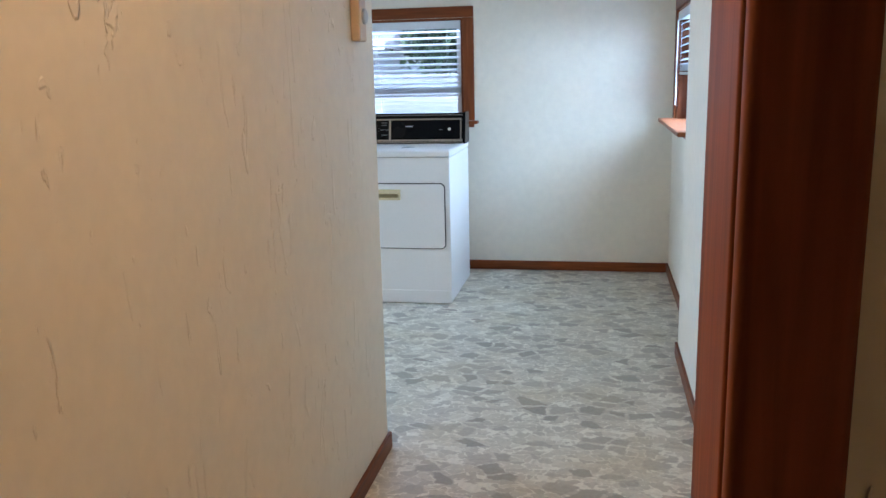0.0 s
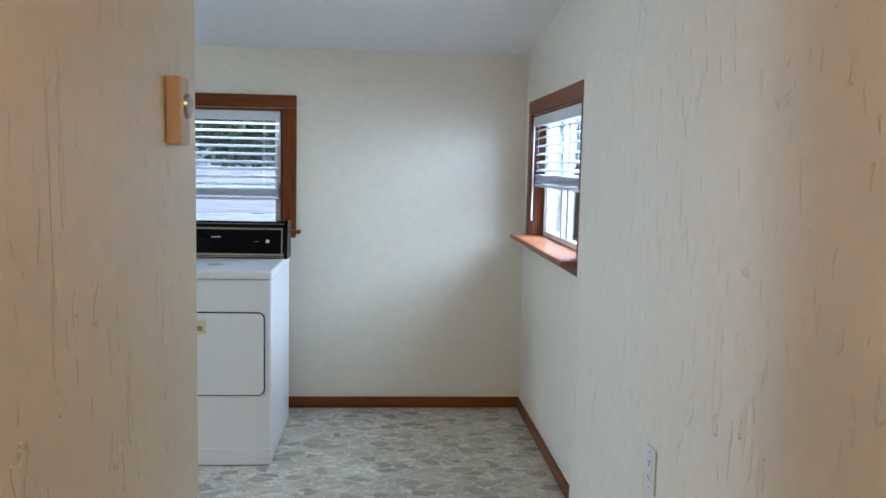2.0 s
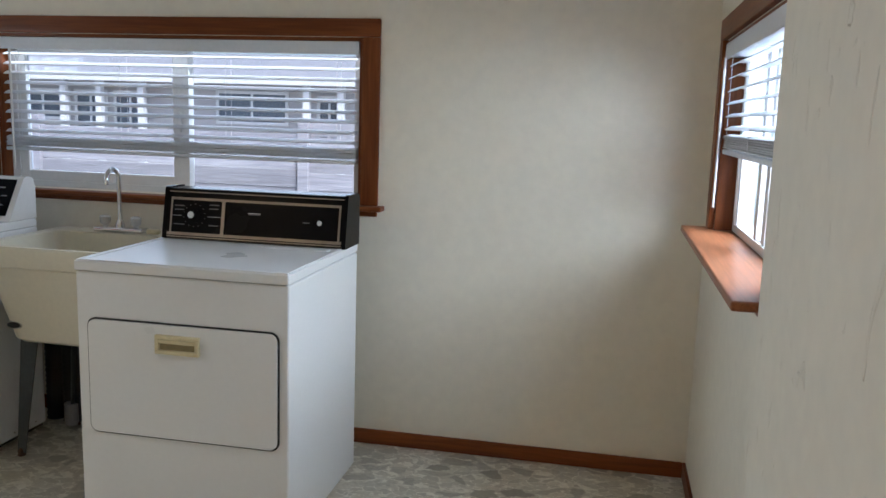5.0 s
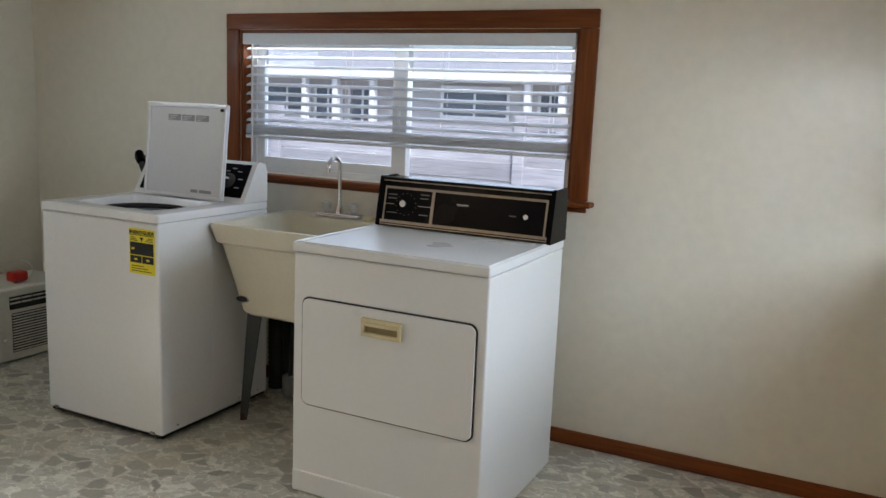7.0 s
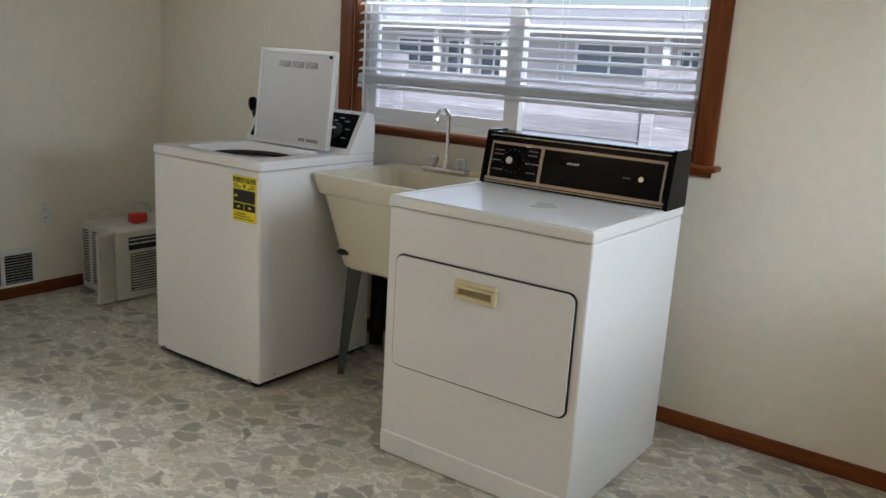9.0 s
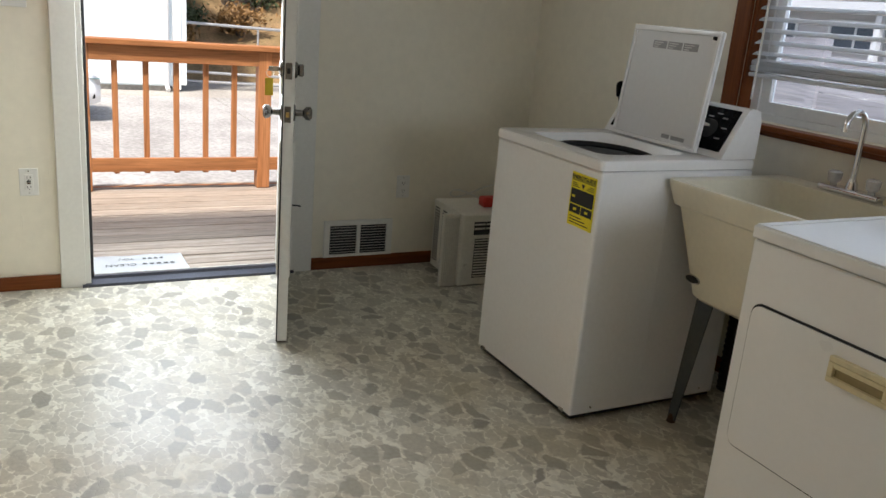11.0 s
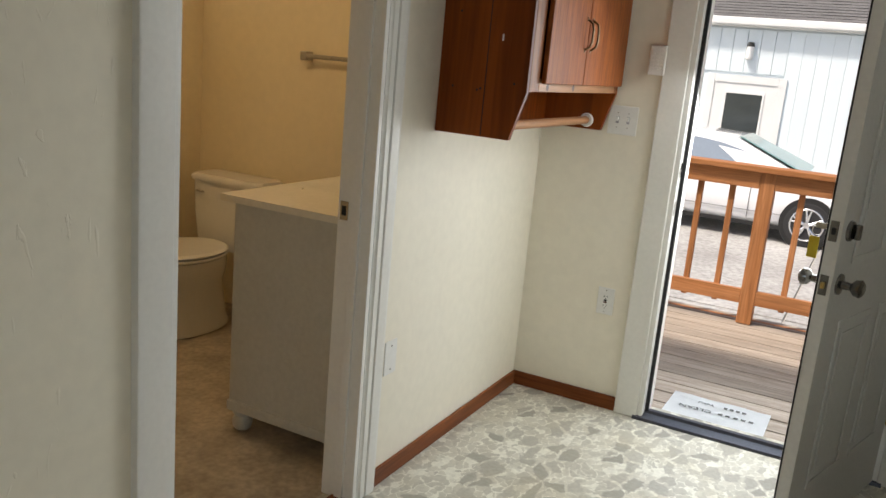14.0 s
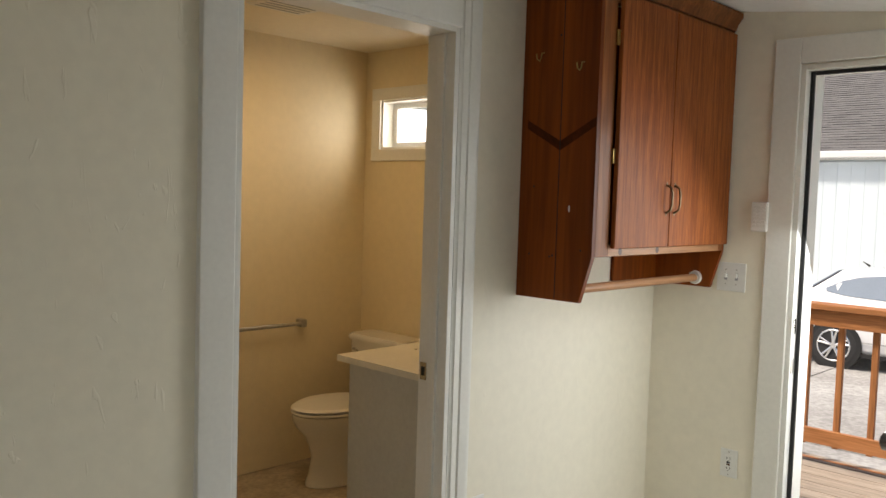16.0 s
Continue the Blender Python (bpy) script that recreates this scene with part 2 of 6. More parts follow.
DIM_PRINT = mat("dim_print", (0.13, 0.13, 0.13), 0.5, bump=0.0)
GREY_PRINT = mat("grey_print", (0.35, 0.35, 0.36), 0.5, bump=0.0)
WHITE_PRINT = mat("white_print", (0.75, 0.75, 0.75), 0.5, bump=0.0)
TUB = mat("ivory_tub_plastic", (0.76, 0.71, 0.57), 0.38, vary=0.03, size=4, bump=0.03)
LEG_STEEL = mat("grey_painted_steel", (0.07, 0.08, 0.085), 0.45, vary=0.12)
RUST = mat("rust", (0.14, 0.06, 0.03), 0.8, vary=0.3, size=30)
YELLOW = mat("yellow_label", (0.85, 0.72, 0.02), 0.5, vary=0.02, bump=0.0)
GLASS = clear_glass("clear_glass")
# tint put into the panes to darken the bright outdoors behind them
VIEW_DIMMED = clear_glass("view_dimming_glass", (0.80, 0.84, 0.90))
FROSTED = frosted_glass("frosted_glass")


# ---- mesh helpers ----
def box(bm, x0, x1, y0, y1, z0, z1, bevel=0.0, segments=2):
    vs = [bm.verts.new((x, y, z)) for x in (x0, x1) for y in (y0, y1) for z in (z0, z1)]
    fs = [bm.faces.new([vs[i] for i in q]) for q in ((0, 1, 3, 2), (4, 6, 7, 5), (0, 4, 5, 1), (2, 3, 7, 6), (0, 2, 6, 4), (1, 5, 7, 3))]
    if bevel:
        es = {e for f in fs for e in f.edges}
        bmesh.ops.bevel(bm, geom=list(es), offset=bevel, segments=segments, affect="EDGES", profile=0.5)
    return bm


def B(*a, bevel=0.0, segments=2):
    return box(bmesh.new(), *a, bevel=bevel, segments=segments)


def prism(bm, outline, axis, a, b):
    """An outline in two axes, drawn out along the third from a to b."""
    def at(p, c):
        return {"x": (c, *p), "y": (p[0], c, p[1]), "z": (*p, c)}[axis]
    lo = [bm.verts.new(at(p, a)) for p in outline]
    hi = [bm.verts.new(at(p, b)) for p in outline]
    bm.faces.new(lo)
    bm.faces.new(hi[::-1])
    for i in range(len(lo)):
        j = (i + 1) % len(lo)
        bm.faces.new((lo[i], hi[i], hi[j], lo[j]))
    return bm


def tube(bm, points, radius, sides=12, close=True):
    """A round bar along points; radius may be one number or one for each point."""
    pts = [Vector(p) for p in points]
    rads = radius if isinstance(radius, (list, tuple)) else [radius] * len(pts)
    rings = []
    up = None
    for i, p in enumerate(pts):
        d = (pts[min(i + 1, len(pts) - 1)] - pts[max(i - 1, 0)]).normalized()
        if up is None:
            up = d.orthogonal().normalized()
        up = (up - d * up.dot(d)).normalized()
        side = d.cross(up)
        rings.append([bm.verts.new(p + (up * math.cos(a) + side * math.sin(a)) * rads[i]) for a in [2 * math.pi * k / sides for k in range(sides)]])
    for r, s in zip(rings, rings[1:]):
        for k in range(sides):
            bm.faces.new((r[k], r[(k + 1) % sides], s[(k + 1) % sides], s[k]))
    if close:
        bm.faces.new(rings[0][::-1])
        bm.faces.new(rings[-1])
    return bm


def loft(bm, rings, close=True):
    """Skin between closed rings of the same number of points."""
    vs = [[bm.verts.new(p) for p in r] for r in rings]
    for r, s in zip(vs, vs[1:]):
        for k in range(len(r)):
            bm.faces.new((r[k], r[(k + 1) % len(r)], s[(k + 1) % len(r)], s[k]))
    if close:
        bm.faces.new(vs[0][::-1])
        bm.faces.new(vs[-1])
    return bm


def rounded(w, d, r, z, cx=0.0, cy=0.0, n=5):
    """A rounded rectangle ring at height z."""
    out = []
    for sx, sy, a0 in ((1, 1, 0), (-1, 1, 90), (-1, -1, 180), (1, -1, 270)):
        for k in range(n + 1):
            a = radians(a0 + 90 * k / n)
            out.append((cx + sx * (w / 2 - r) + r * math.cos(a), cy + sy * (d / 2 - r) + r * math.sin(a), z))
    return out


def oval(rx, ry, z, cx=0.0, cy=0.0, n=32, egg=0.0):
    return [(cx + rx * math.cos(2 * math.pi * k / n) * (1 + egg * math.cos(2 * math.pi * k / n)), cy + ry * math.sin(2 * math.pi * k / n), z) for k in range(n)]


def mesh_of(name, bm, material, smooth=True):
    """A mesh from a bmesh; where smooth, wide flat faces keep their own normal and only the narrow rounded edges bend it."""
    bmesh.ops.recalc_face_normals(bm, faces=bm.faces[:])
    bm.normal_update()
    bend = []
    if smooth:
        bm.faces.index_update()
        size = [f.calc_area() for f in bm.faces]
        for f in bm.faces:
            for corner in f.loops:
                total = Vector((0, 0, 0))
                for g in corner.vert.link_faces:
                    if g.normal.dot(f.normal) > 0.69:
                        total += g.normal * size[g.index]
                bend.append(total.normalized() if total.length > 1e-12 else f.normal.copy())
    me = bpy.data.meshes.new(name)
    bm.to_mesh(me)
    bm.free()
    me.materials.append(material)
    if smooth:
        me.shade_smooth()
        me.normals_split_custom_set(bend)
    return me


def part(name, bm, material, parent=None, label="", smooth=True):
    ob = new(name, mesh_of(name, bm, material, smooth))
    if parent:
        ob.parent = parent
    return tagged(ob, label)


def thing(name, m, label, category, group=""):
    ob = new(name)
    ob.matrix_basis = m
    ob.empty_display_size = 0.05
    return tagged(ob, label, category, group)


def setting(name, bm, material, label="", category=""):
    return tagged(part(name, bm, material), label, category, "", "structure")


# ---- structure ----
bm = bmesh.new()
box(bm, WEST - THICK, EAST + THICK, BATH_N, NORTH + THICK, -0.12, 0)
box(bm, HALL_W, HALL_E + 0.24, -2.6, BATH_N, -0.12, 0)
setting("floor", bm, VINYL, "glossy vinyl sheet floor printed with grey beige stones", "floor")
setting("bath_floor", B(WEST - THICK, HALL_W - 0.12, BATH_S - 0.12, BATH_N, -0.12, -0.004), BATH_VINYL, "mottled brown beige vinyl bathroom floor", "floor")

NW0, NW1, NWB, NWT = -2.585, -0.885, 1.035, 1.712         # north window opening
bm = bmesh.new()
for x0, x1, z0, z1 in ((WEST - THICK, NW0, 0, 2.3), (NW1, EAST + THICK, 0, 2.3), (NW0, NW1, 0, NWB), (NW0, NW1, NWT, 2.3)):
    box(bm, x0, x1, NORTH, NORTH + THICK, z0, z1)
setting("wall_north", bm, PAINT, "cream painted plaster wall with a wide window", "wall")

EW0, EW1, EWB, EWT = 4.49, 5.64, 1.043, 1.695              # east window opening
bm = bmesh.new()
for y0, y1, z0, z1 in ((JOG, EW0, 0, 2.5), (EW1, NORTH, 0, 2.5), (EW0, EW1, 0, EWB), (EW0, EW1, EWT, 2.5)):
    box(bm, EAST, EAST + THICK, y0, y1, z0, z1)
setting("wall_east", bm, PAINT, "cream painted plaster wall with a small window", "wall")
setting("wall_passage_east", B(HALL_E, EAST + THICK, -2.6, JOG, 0, 2.6), PASSAGE, "textured cream plaster passage wall", "wall")
setting("wall_passage_west", B(HALL_W - 0.12, HALL_W, -2.6, SOUTH, 0, 2.6), PASSAGE, "textured cream plaster passage wall with a thermostat", "wall")

BD0, BD1, BDT = -2.726, -1.905, 2.125                       # bathroom door opening
bm = bmesh.new()
for x0, x1, z0, z1 in ((WEST, BD0, 0, 2.6), (BD0, BD1, BDT, 2.6)):
    box(bm, x0, x1, BATH_N, SOUTH, z0, z1)
setting("wall_south", bm, PAINT, "cream painted plaster wall with the bathroom doorway", "wall")
setting("wall_south_east", B(BD1, HALL_W - 0.12, BATH_N, SOUTH, 0, 2.6), SOUTH_PAINT, "textured cream plaster wall beside the bathroom doorway", "wall")

WD0, WD1, WDT = 3.602, 4.548, 2.130                        # back door opening
BW0, BW1, BWB, BWT = 1.13, 1.63, 1.845, 2.135             # bathroom window opening
bm = bmesh.new()
for y0, y1, z0, z1 in ((BATH_N, WD0, 0, 2.6), (WD1, NORTH, 0, 2.6), (WD0, WD1, WDT, 2.6)):
    box(bm, WEST - THICK, WEST, y0, y1, z0, z1)
setting("wall_west", bm, PAINT, "cream painted plaster wall with the back door", "wall")
bm = bmesh.new()
for y0, y1, z0, z1 in ((BATH_S - 0.12, BW0, 0, 2.6), (BW1, BATH_N, 0, 2.6), (BW0, BW1, 0, BWB), (BW0, BW1, BWT, 2.6)):
    box(bm, WEST - THICK, WEST, y0, y1, z0, z1)
setting("wall_bath_west", bm, BATH_PAINT, "beige painted bathroom wall with a high window", "wall")
setting("wall_bath_south", B(WEST, HALL_W - 0.12, BATH_S - 0.12, BATH_S, 0, 2.6), BATH_PAINT, "beige painted bathroom wall", "wall")
setting("wall_bath_east", B(-1.35, -1.25, BATH_S, BATH_N, 0, 2.6), BATH_PAINT, "beige painted bathroom wall", "wall")
setting("wall_hall_back", B(HALL_W, HALL_E + 0.24, -2.72, -2.6, 0, 2.6), PAINT, "cream painted wall", "wall")

bm = bmesh.new()
prism(bm, [(SOUTH - 0.12, ceil_z(SOUTH)), (SOUTH, ceil_z(SOUTH)), (NORTH, CEIL_N), (NORTH, CEIL_N + 0.12), (SOUTH - 0.12, ceil_z(SOUTH) + 0.15)], "x", WEST, EAST)
setting("ceiling", bm, CEILING, "white sloping plaster ceiling", "ceiling")
setting("ceiling_passage", B(HALL_W, HALL_E, -2.6, BATH_N, 2.415, 2.55), CEILING, "white plaster passage ceiling", "ceiling")
setting("ceiling_bath", B(WEST, -1.35, BATH_S, BATH_N, 2.43, 2.58), BATH_CEILING, "pale beige bathroom ceiling", "ceiling")
bm = bmesh.new()
prism(bm, [(-3.0, 2.62), (6.4, 2.62), (6.4, 2.70), (-3.0, 2.70)], "x", -4.32, 1.30)
setting("roof_slab", bm, SIDING_OUT, "plain flat roof deck", "roof")

# old doorway behind the passage: dark stained jamb, casing and the wall beside it
setting("wall_hall_stub", B(0.117, HALL_E, 0.70, 0.80, 0, 2.415), PASSAGE, "cream wall beside the hall doorway", "wall")
setting("wall_hall_head", B(HALL_W, 0.117, 0.70, 0.80, 2.08, 2.415), PASSAGE, "cream wall above the hall doorway", "wall")
bm = bmesh.new()
box(bm, 0.080, 0.117, 0.70, 0.815, 0, 2.04, 0.003)
setting("door_jamb_hall", bm, OLD_DOOR, "dark stained worn wooden door jamb", "door frame")
bm = bmesh.new()
box(bm, 0.0815, 0.141, 0.682, 0.70, 0, 2.10, 0.005)
setting("door_casing_hall", bm, OLD_DOOR, "dark stained wooden door casing", "door frame")

# ---- trim ----
def skirting(name, x0, x1, y0, y1, material):
    setting(name, B(x0, x1, y0, y1, 0.001, 0.065, bevel=0.003), material, "reddish stained wooden baseboard, scuffed", "baseboard")


skirting("baseboard_north", WEST + 0.013, EAST - 0.013, NORTH - 0.013, NORTH, TRIM)
skirting("baseboard_east", EAST - 0.013, EAST, JOG, NORTH, TRIM_Y)
skirting("baseboard_jog", HALL_E, EAST - 0.013, JOG, JOG + 0.012, TRIM)
skirting("baseboard_passage_east", HALL_E - 0.013, HALL_E, 0.84, JOG + 0.012, TRIM_Y)
skirting("baseboard_passage_west", HALL_W, HALL_W + 0.013, 0.84, SOUTH + 0.013, TRIM_Y)
skirting("baseboard_south_east", -1.799, HALL_W, SOUTH, SOUTH + 0.013, TRIM)
skirting("baseboard_south_west", WEST + 0.013, -2.834, SOUTH, SOUTH + 0.013, TRIM)
skirting("baseboard_west_south", WEST, WEST + 0.013, SOUTH, 3.494, TRIM_Y)
skirting("baseboard_west_north", WEST, WEST + 0.013, 4.664, NORTH, TRIM_Y)


def moulded(bm, x0, x1, face, depth, z0, z1, along="z", flutes=True):
    """A casing board with a stepped, beaded face: its outline in plan drawn up the height."""
    w = x1 - x0
    steps = ((0, 0), (0, 0.55), (0.10, 0.60), (0.14, 0.82), (0.34, 0.82), (0.38, 0.66), (0.44, 0.66), (0.48, 0.90), (0.80, 1.0), (0.94, 1.0), (1, 0.8), (1, 0)) if flutes else ((0, 0), (0, 0.9), (0.04, 1), (0.96, 1), (1, 0.9), (1, 0))
    pts = [(x0 + w * a, face + depth * d) for a, d in steps]
    return prism(bm, pts, "z", z0, z1)


# bathroom doorway: jambs, head, stop, casings, strike plate, wood threshold
frame_b = thing("door_frame_bath", pose(0, 0, 0), "white painted moulded wooden bathroom door frame", "door frame")
frame_b["kind"] = "structure"
part("casing", moulded(bmesh.new(), BD0 - 0.006, BD0 - 0.105, SOUTH, 0.022, 0.001, 2.236), WHITE_TRIM, frame_b)
part("casing", moulded(bmesh.new(), BD1 + 0.006, BD1 + 0.105, SOUTH, 0.022, 0.001, 2.236, flutes=False), WHITE_TRIM, frame_b)
part("head_casing", B(BD0 - 0.006, BD1 + 0.006, SOUTH, SOUTH + 0.022, BDT - 0.014 + 0.012, 2.236, bevel=0.003), WHITE_TRIM, frame_b)
part("jamb", B(BD0 - 0.004, BD0 + 0.016, BATH_N - 0.01, SOUTH + 0.012, 0, BDT, bevel=0.002), WHITE_TRIM, frame_b)
part("jamb", B(BD1 - 0.016, BD1 + 0.004, BATH_N - 0.01, SOUTH + 0.012, 0, BDT, bevel=0.002), WHITE_TRIM, frame_b)
part("head_jamb", B(BD0 + 0.016, BD1 - 0.016, BATH_N - 0.01, SOUTH + 0.012, BDT - 0.018, BDT, bevel=0.002), WHITE_TRIM, frame_b)
part("door_stop", B(BD0 + 0.016, BD0 + 0.028, 2.938, 2.968, 0, BDT - 0.018, bevel=0.002), WHITE_TRIM, frame_b)
strike = part("strike_plate", B(BD0 + 0.0165, BD0 + 0.019, 2.889, 2.919, 0.948, 1.008, bevel=0.0008), NICKEL, frame_b, "nickel strike plate")
part("latch_hole", B(BD0 + 0.0185, BD0 + 0.0200, 2.896, 2.912, 0.963, 0.993), DARK, strike)
setting("threshold_bath", B(BD0 + 0.017, BD1 - 0.017, 2.925, SOUTH + 0.012, 0.001, 0.012, bevel=0.004), TRIM, "stained wooden strip in the bathroom doorway", "threshold")

# back doorway
frame_w = thing("door_frame_back", pose(0, 0, 0), "white painted back door frame with black weatherstrip", "door frame")
frame_w["kind"] = "structure"
part("casing", B(WEST, WEST + 0.020, 3.496, WD0 - 0.004, 0.001, 2.236, bevel=0.004), WHITE_TRIM, frame_w)
part("casing", B(WEST, WEST + 0.020, WD1 + 0.004, 4.662, 0.001, 2.236, bevel=0.004), WHITE_TRIM, frame_w)
part("head_casing", B(WEST, WEST + 0.020, WD0 - 0.004, WD1 + 0.004, WDT + 0.006, 2.236, bevel=0.004), WHITE_TRIM, frame_w)
for y0, y1 in ((WD0 - 0.004, WD0 + 0.018), (WD1 - 0.018, WD1 + 0.004)):
    part("jamb", B(WEST - THICK - 0.02, WEST + 0.012, y0, y1, 0, WDT, bevel=0.002), WHITE_TRIM, frame_w)
part("head_jamb", B(WEST - THICK - 0.02, WEST + 0.012, WD0 + 0.018, WD1 - 0.018, WDT - 0.02, WDT, bevel=0.002), WHITE_TRIM, frame_w)
part("door_stop", B(-4.165, -4.112, WD0 + 0.018, WD0 + 0.031, 0.02, WDT - 0.02, bevel=0.002), WHITE_TRIM, frame_w)
part("door_stop", B(-4.165, -4.112, WD1 - 0.031, WD1 - 0.018, 0.02, WDT - 0.02, bevel=0.002), WHITE_TRIM, frame_w)
part("weatherstrip", B(-4.112, -4.098, WD0 + 0.018, WD0 + 0.034, 0.02, WDT - 0.02, bevel=0.003), DARK, frame_w, "black rubber weatherstrip")
part("weatherstrip", B(-4.112, -4.098, WD0 + 0.034, WD1 - 0.034, WDT - 0.036, WDT - 0.02, bevel=0.003), DARK, frame_w, "black rubber weatherstrip")
for z in (0.94, 1.10):
    part("strike_plate", B(-4.090, -4.062, WD0 + 0.018, WD0 + 0.0205, z - 0.03, z + 0.03, bevel=0.0008), NICKEL, frame_w, "nickel strike plate")
for z in (0.30, 1.085, 1.87):
    part("hinge_leaf", B(-4.104, -4.058, WD1 - 0.0205, WD1 - 0.018, z - 0.050, z + 0.050, bevel=0.0008), BRASS, frame_w, "brass hinge leaf")
SILL_METAL = mat("dark_sill_metal", (0.09, 0.095, 0.115), 0.35, metal=0.6, vary=0.15, size=8, grain=90)
bm = bmesh.new()
prism(bm, [(-4.032, 0.001), (-4.036, 0.012), (-4.095, 0.018), (-4.10, 0.030), (-4.125, 0.030), (-4.13, 0.016), (-4.25, -0.012), (-4.255, -0.034), (-4.032, -0.034)], "y", WD0 - 0.02, WD1 + 0.02)
setting("threshold_back", bm, SILL_METAL, "dark grey metal threshold of the back door", "threshold")

# ---- windows ----
def casing_window(name, label, axis, c, a0, a1, z0, z1, glass_at, split, inside):
    """Stained casing, deep reveal and stool, and a white vinyl slider behind; axis is the one that the wall runs along,
    c the wall's inner face, inside the direction into the room."""
    w = thing(name, pose(0, 0, 0), label, "window")
    w["kind"] = "structure"
    tm = TRIM if axis == "x" else TRIM_Y

    def bx(p0, p1, d0, d1, za, zb, bevel=0.003):
        d0, d1 = sorted((c - inside * d0, c - inside * d1))
        p0, p1 = sorted((p0, p1))
        return B(p0, p1, d0, d1, za, zb, bevel=bevel) if axis == "x" else B(d0, d1, p0, p1, za, zb, bevel=bevel)
    cw = 0.073
    part("casing", bx(a0 - cw, a0, -0.019, 0, z0 + 0.012, z1), TRIM_Z, w)
    part("casing", bx(a1, a1 + cw, -0.019, 0, z0 + 0.012, z1), TRIM_Z, w)
    part("head_casing", bx(a0 - cw, a1 + cw, -0.020, 0, z1 + 0.0015, z1 + cw), tm, w)
    part("jamb_liner", bx(a0, a0 + 0.016, 0, 0.128, z0 + 0.012, z1, 0.001), TRIM_Z, w)
    part("jamb_liner", bx(a1 - 0.016, a1, 0, 0.128, z0 + 0.012, z1, 0.001), TRIM_Z, w)
    part("head_liner", bx(a0 + 0.016, a1 - 0.016, 0, 0.128, z1 - 0.014, z1, 0.001), tm, w)
    g = glass_at
    fr = part("window_frame", bx(a0 + 0.016, a0 + 0.052, g - 0.035, g + 0.035, z0 + 0.012, z1 - 0.014, 0.002), VINYL_WHITE, w, "white vinyl slider frame")
    part("rail", bx(a1 - 0.052, a1 - 0.016, g - 0.035, g + 0.035, z0 + 0.012, z1 - 0.014, 0.002), VINYL_WHITE, fr)
    part("rail", bx(a0 + 0.052, a1 - 0.052, g - 0.035, g + 0.035, z0 + 0.012, z0 + 0.040, 0.002), VINYL_WHITE, fr)
    part("rail", bx(a0 + 0.052, a1 - 0.052, g - 0.035, g + 0.035, z1 - 0.045, z1 - 0.014, 0.002), VINYL_WHITE, fr)
    s0, s1 = split
    part("meeting_stile", bx(s0, s1, g - 0.030, g + 0.012, z0 + 0.040, z1 - 0.045, 0.002), VINYL_WHITE, fr)
    return w, bx, g


wn_n, bxn, gn = casing_window("window_1", "wide window with stained wooden casing and white slider frame", "x", NORTH, NW0, NW1, NWB - 0.012, NWT, 0.09, (-1.765, -1.690), -1)
part("window_sill", B(NW0 - 0.10, NW1 + 0.10, NORTH - 0.062, NORTH + 0.125, NWB - 0.022, NWB - 0.001, bevel=0.006), TRIM, wn_n)
part("apron", B(NW0 - 0.07, NW1 + 0.07, NORTH - 0.015, NORTH - 0.001, NWB - 0.046, NWB - 0.024, bevel=0.003), TRIM, wn_n)
sash = part("sash", bxn(-2.533, -2.488, 0.062, 0.088, 1.063, 1.667, 0.002), VINYL_WHITE, wn_n, "white sliding sash")
part("sash_rail", bxn(-2.488, -1.765, 0.062, 0.088, 1.063, 1.108, 0.002), VINYL_WHITE, sash)
part("sash_rail", bxn(-2.488, -1.765, 0.062, 0.088, 1.628, 1.667, 0.002), VINYL_WHITE, sash)
part("latch", bxn(-1.742, -1.722, 0.046, 0.060, 1.30, 1.39, 0.004), VINYL_WHITE, wn_n)
for a0, a1, d in ((-2.488, -1.765, 0.075), (-1.690, -0.937, 0.100)):
    p = part("pane", bxn(a0, a1, d, d + 0.004, 1.063, 1.667, 0), VIEW_DIMMED, wn_n, "glass pane tinted to dim the bright view outside")
    p.visible_shadow = False

wn_e, bxe, ge = casing_window("window_2", "small window with stained wooden casing and deep sill", "y", EAST, EW0, EW1, EWB - 0.010, EWT, 0.095, (5.04, 5.09), -1)
part("window_sill", B(0.385, EAST + 0.13, 4.385, 5.725, EWB - 0.022, EWB + 0.001, bevel=0.006), wood("worn_sill", (0.36, 0.14, 0.065), (0.25, 0.085, 0.036), rough=0.4, axis=1), wn_e, "sun-bleached wooden sill")
part("apron", B(EAST - 0.014, EAST - 0.001, 4.42, 5.69, EWB - 0.075, EWB - 0.024, bevel=0.003), TRIM_Y, wn_e)
for a0, a1, d in ((EW0 + 0.052, 5.04, 0.075), (5.09, EW1 - 0.052, 0.100)):
    p = part("pane", bxe(a0, a1, d, d + 0.004, EWB + 0.028, EWT - 0.045, 0), VIEW_DIMMED, wn_e, "glass pane tinted to dim the bright view outside")
    p.visible_shadow = False
for y in (EW1 - 0.11, 5.15):
    part("sash_stile", bxe(y, y + 0.04, 0.06, 0.088, EWB + 0.032, EWT - 0.045, 0.002), VINYL_WHITE, wn_e)


